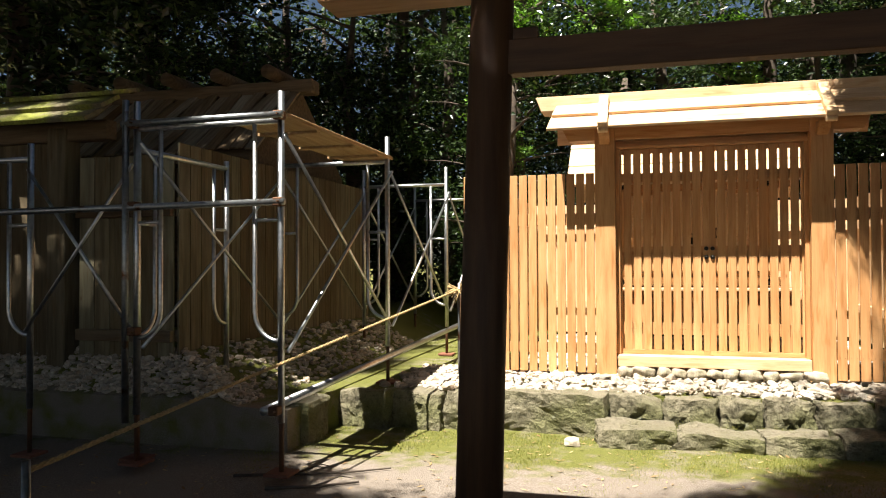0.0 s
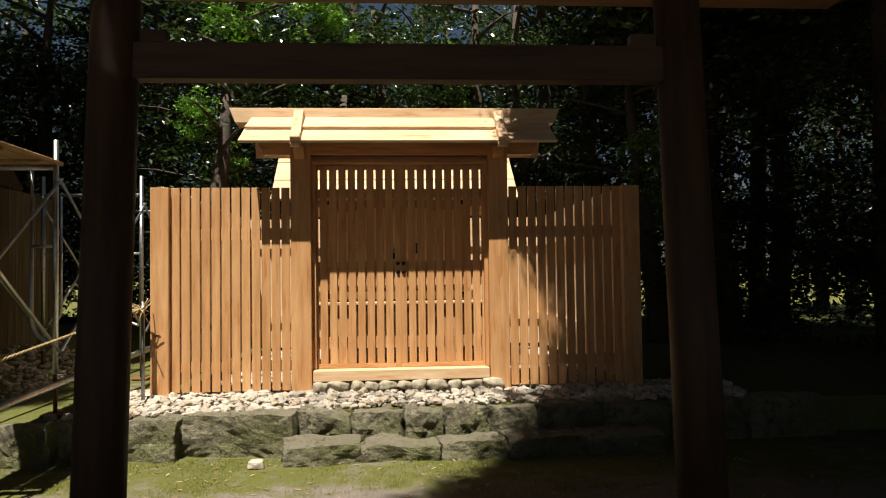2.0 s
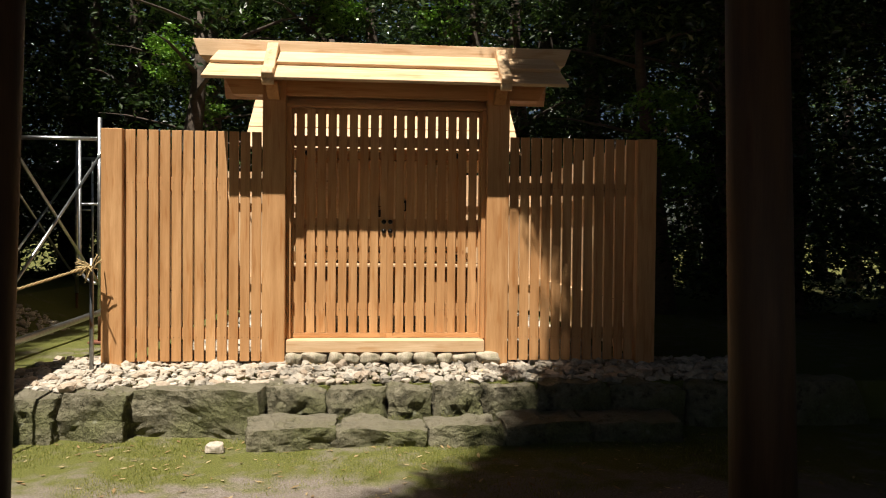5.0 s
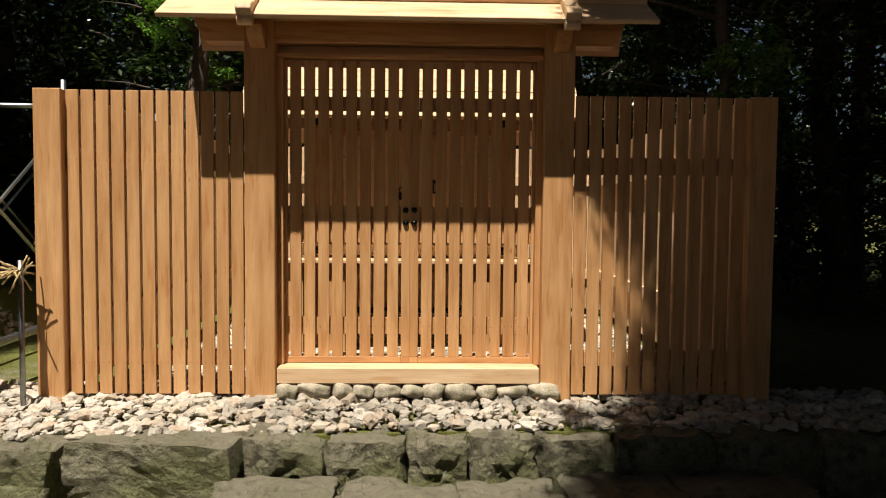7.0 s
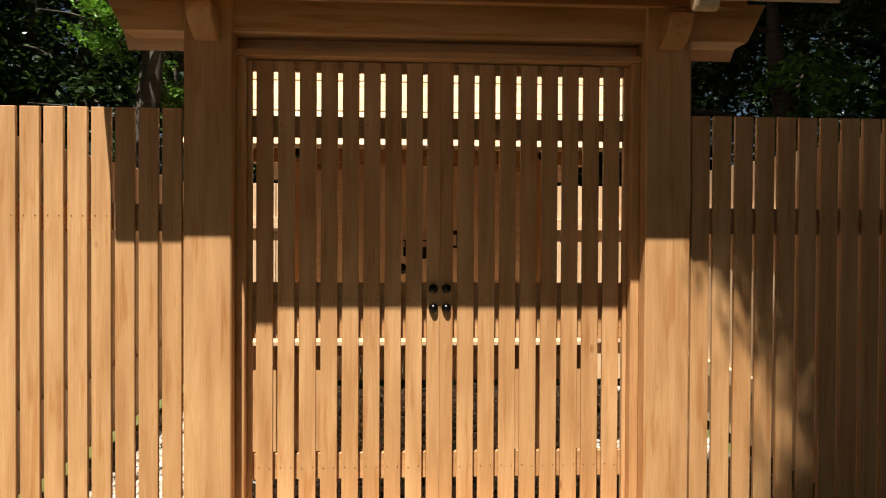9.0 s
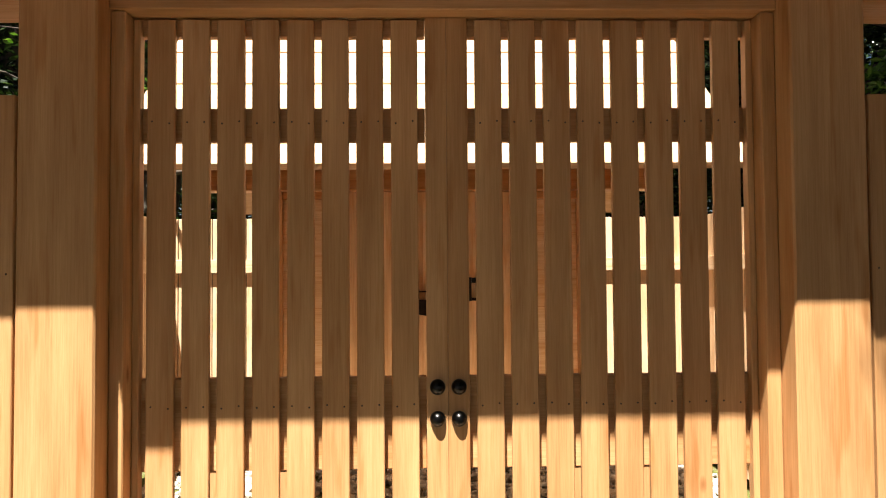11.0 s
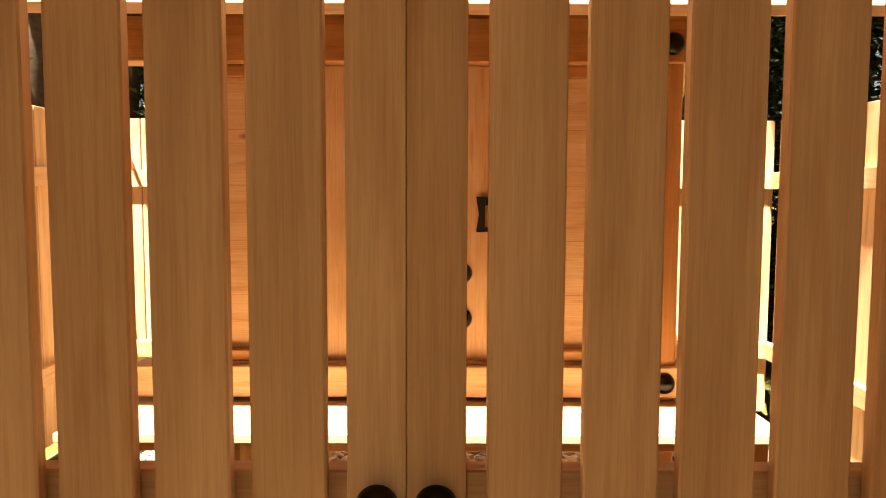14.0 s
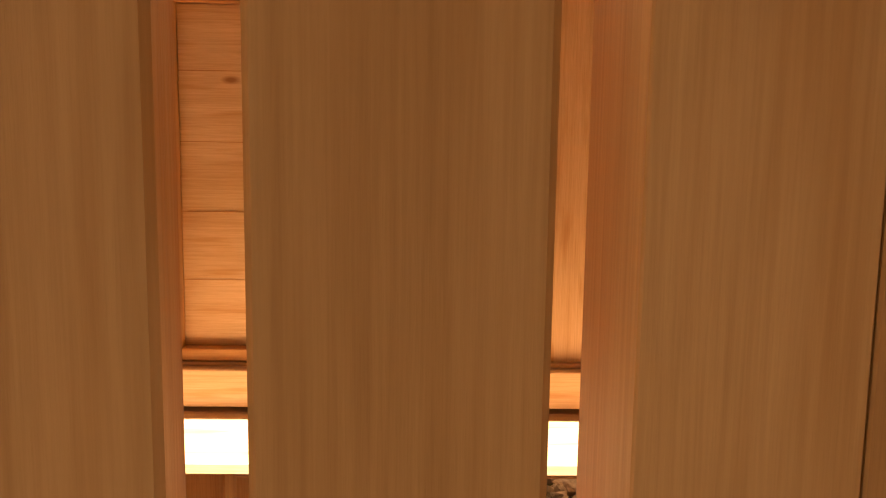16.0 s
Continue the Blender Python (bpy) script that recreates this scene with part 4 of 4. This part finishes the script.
# added tree: crowns out of view shape the shadow edge on the right fence
tree(4.7, -3.4, [(shade_crowns[k % 3], a - 4.7, b + 3.4, c, w) for k, (a, b, c, w) in enumerate(((1.95, -2.2, 6.0, 0.30), (2.0, -2.35, 6.7, 0.30), (3.0, -2.4, 6.2, 0.42), (2.3, -3.5, 6.4, 0.40), (3.5, -1.1, 6.2, 0.42), (2.7, -4.7, 6.5, 0.5), (4.4, -2.6, 6.6, 0.6), (2.5, -2.9, 6.9, 0.42), (0.86, -1.72, 6.0, 0.14), (1.2, -1.55, 6.2, 0.20), (1.0, -1.4, 6.6, 0.15), (0.95, -1.75, 6.4, 0.14)))],
     trunks[3], 0.75, "added tree whose low leafy limbs, out of view, cast shade", "shade trees")

# ---- grass tufts, fallen leaves and twigs ----
def scatter_blades(name, spots, label, category, material, size, lie):
    n = len(spots)
    c = np.array(spots)
    a = trng.random(n) * 6.283
    up = (0.15 if lie else 1.0) * (0.5 + trng.random(n))
    L = size * (0.5 + trng.random(n))
    d = np.stack([np.cos(a) * (1.0 if lie else 0.5), np.sin(a) * (1.0 if lie else 0.5), up], 1) * L[:, None]
    sd = np.stack([-np.sin(a), np.cos(a), 0.2 * (trng.random(n) - 0.5)], 1) * (L * (0.28 if lie else 0.12))[:, None]
    v = np.stack([c - sd * 0.5, c + d * 0.5 + sd * 0.6, c + d, c + d * 0.5 - sd * 0.6], 1).reshape(-1, 3)
    q = np.arange(n)[:, None] * 4
    f = np.concatenate([q + np.array([0, 1, 2]), q + np.array([0, 2, 3])], 1).reshape(-1, 3)
    me = bpy.data.meshes.new(name)
    me.from_pydata(v.tolist(), [], f.tolist())
    me.materials.append(material)
    return tagged(new(name, me), label, category, kind="stuff")


grng = random.Random(31)
moss_m = leaf_mat("moss_blade", (0.09, 0.10, 0.02), (0.175, 0.185, 0.036), (0.31, 0.28, 0.10), 0.85, 0.15)
dry_m = leaf_mat("dry_leaf", (0.16, 0.09, 0.04), (0.32, 0.22, 0.11), (0.45, 0.36, 0.22), 0.7, 0.2)
spots = []
while len(spots) < 42000:
    x, y = grng.uniform(-4.2, 2.6), grng.uniform(-2.6, -0.95)
    if noise.noise(Vector((x * 1.6, y * 1.6, 7))) * 1.5 + 0.45 * (y + 2.2) > grng.uniform(0.0, 0.7) and y < plinth_front(x) - 0.02:
        spots.append((x, y, ground_height(x, y) - 0.003))
for _ in range(5000):
    x, y = grng.uniform(-4.0, -2.5), grng.uniform(-1.0, 3.0)
    if y > plinth_front(x) + 0.4:
        spots.append((x, y, PLINTH_Z - 0.03))
for _ in range(700):
    x = grng.uniform(-0.9, 1.2)
    spots.append((x, grng.uniform(-0.86, -0.80), 0.10 + grng.uniform(-0.02, 0.02)))
scatter_blades("moss_and_grass", spots, "short green moss and grass on the earth", "grass", moss_m, 0.015, False)
spots = [(x, y, ground_height(x, y) + 0.006) for x, y in ((grng.uniform(-5, 3), grng.uniform(-5.5, -0.95)) for _ in range(1700)) if y < plinth_front(x) - 0.05]
spots += [(grng.uniform(-2.4, 2.2), grng.uniform(-0.6, -0.2), 0.41) for _ in range(50)]
scatter_blades("fallen_leaves", spots, "dry brown leaves strewn on the ground", "leaves", dry_m, 0.045, True)
for pts in (((-3.35, -2.75), (-2.95, -2.62), (-2.62, -2.50), (-2.35, -2.32)), ((-3.0, -2.95), (-2.7, -2.85), (-2.45, -2.68)), ((-2.55, -3.45), (-2.2, -3.2), (-1.75, -3.02))):
    bm = tube([(x, y, ground_height(x, y) + 0.016) for x, y in pts], 0.012, 7, True, [1.0, 0.85, 0.65, 0.4][:len(pts)])
    x, y = pts[1]
    tube([(x, y, ground_height(x, y) + 0.018), (x + 0.12, y + 0.16, ground_height(x, y) + 0.05), (x + 0.2, y + 0.2, ground_height(x, y) + 0.03)], 0.007, 6, True, [1, 0.7, 0.3], bm)
    tagged(part("fallen_twig", bm, bark_m, None, "", True), "dead dark twig lying on the ground", "twig", "fallen twigs")

# ---- pebbles ----
prng = random.Random(9)
pebble_meshes = [mesh_of(chipped(rock(prng, 1, prng.uniform(0.6, 0.95), prng.uniform(0.45, 0.75), 0.7, 2, 0.35), prng, 8), pebble_m, "pebble") for _ in range(10)]
bed = thing("pebble_bed", "bed of pale rounded river pebbles before the gate", "pebbles", kind="structure")


def joined_pebbles(name, spots, label):
    src = []
    for _ in range(8):
        b = chipped(rock(prng, 1, prng.uniform(0.6, 0.95), prng.uniform(0.45, 0.75), 0.7, 2, 0.35), prng, 8)
        src.append((np.array([v.co[:] for v in b.verts]), np.array([[v.index for v in f.verts] for f in b.faces])))
        b.free()
    vs, fs, base = [], [], 0
    for x, y, z, s in spots:
        v, f = src[prng.randrange(8)]
        a = prng.uniform(0, 6.3)
        rot = np.array([[math.cos(a), -math.sin(a), 0], [math.sin(a), math.cos(a), 0], [0, 0, 1]])
        vs.append((v * s) @ rot.T + np.array([x, y, z]))
        fs.append(f + base)
        base += len(v)
    me = bpy.data.meshes.new(name)
    me.from_pydata(np.concatenate(vs).tolist(), [], np.concatenate(fs).tolist())
    me.materials.append(pebble_m)
    return tagged(new(name, me), label, "pebbles", kind="stuff")


near, rest = [], []
y = -1.05
while y < 0.12:
    x = -2.75
    while x < 3.2:
        s = 0.022 + 0.05 * prng.random() ** 1.5
        px, py = x + prng.uniform(-0.02, 0.02), y + prng.uniform(-0.02, 0.02)
        if py > plinth_front(px) + 0.17:
            spot = (px, py, 0.335 + 0.05 * max(0, min(1, (py + 0.6) / 0.5)) + prng.uniform(-0.01, 0.02), s)
            (near if -1.1 < px < 1.3 and -0.56 < py < -0.10 else rest).append(spot)
        x += 0.072
    y += 0.055
prng.shuffle(near)
for x, yy, z, s in near[:300]:
    ob = new("pebble", pebble_meshes[prng.randrange(10)])
    ob.parent = bed
    ob.matrix_local = pose(x, yy, z, prng.uniform(-20, 20), prng.uniform(-20, 20), prng.uniform(0, 360)) @ Matrix.Diagonal((s, s, s, 1))
rest += near[300:]
for _ in range(5200):
    x, yy = prng.uniform(-2.1, 2.1), prng.uniform(0.15, 4.1)
    rest.append((x, yy, 0.345 + prng.uniform(-0.01, 0.02), prng.uniform(0.03, 0.055)))
for _ in range(420):
    x, yy = prng.uniform(-3.0, -2.2), prng.uniform(-0.85, 0.5)
    if yy > plinth_front(x) + 0.25 and prng.random() < (x + 3.1) / 0.7:
        rest.append((x, yy, 0.33 + prng.uniform(-0.01, 0.02), prng.uniform(0.03, 0.06)))
for _ in range(1500):
    x, yy = prng.uniform(-6.8, -3.75), prng.uniform(-2.0, -1.6)
    rest.append((x, yy, bank_height(x, yy) + prng.uniform(-0.01, 0.03), prng.uniform(0.018, 0.045)))
for _ in range(800):
    x, yy = prng.uniform(-4.5, -3.75), prng.uniform(-1.7, 2.8)
    rest.append((x, yy, bank_height(x, yy) + prng.uniform(-0.01, 0.03), prng.uniform(0.018, 0.045)))
joined_pebbles("loose_pebbles", rest, "pale river pebbles spread over the terrace")
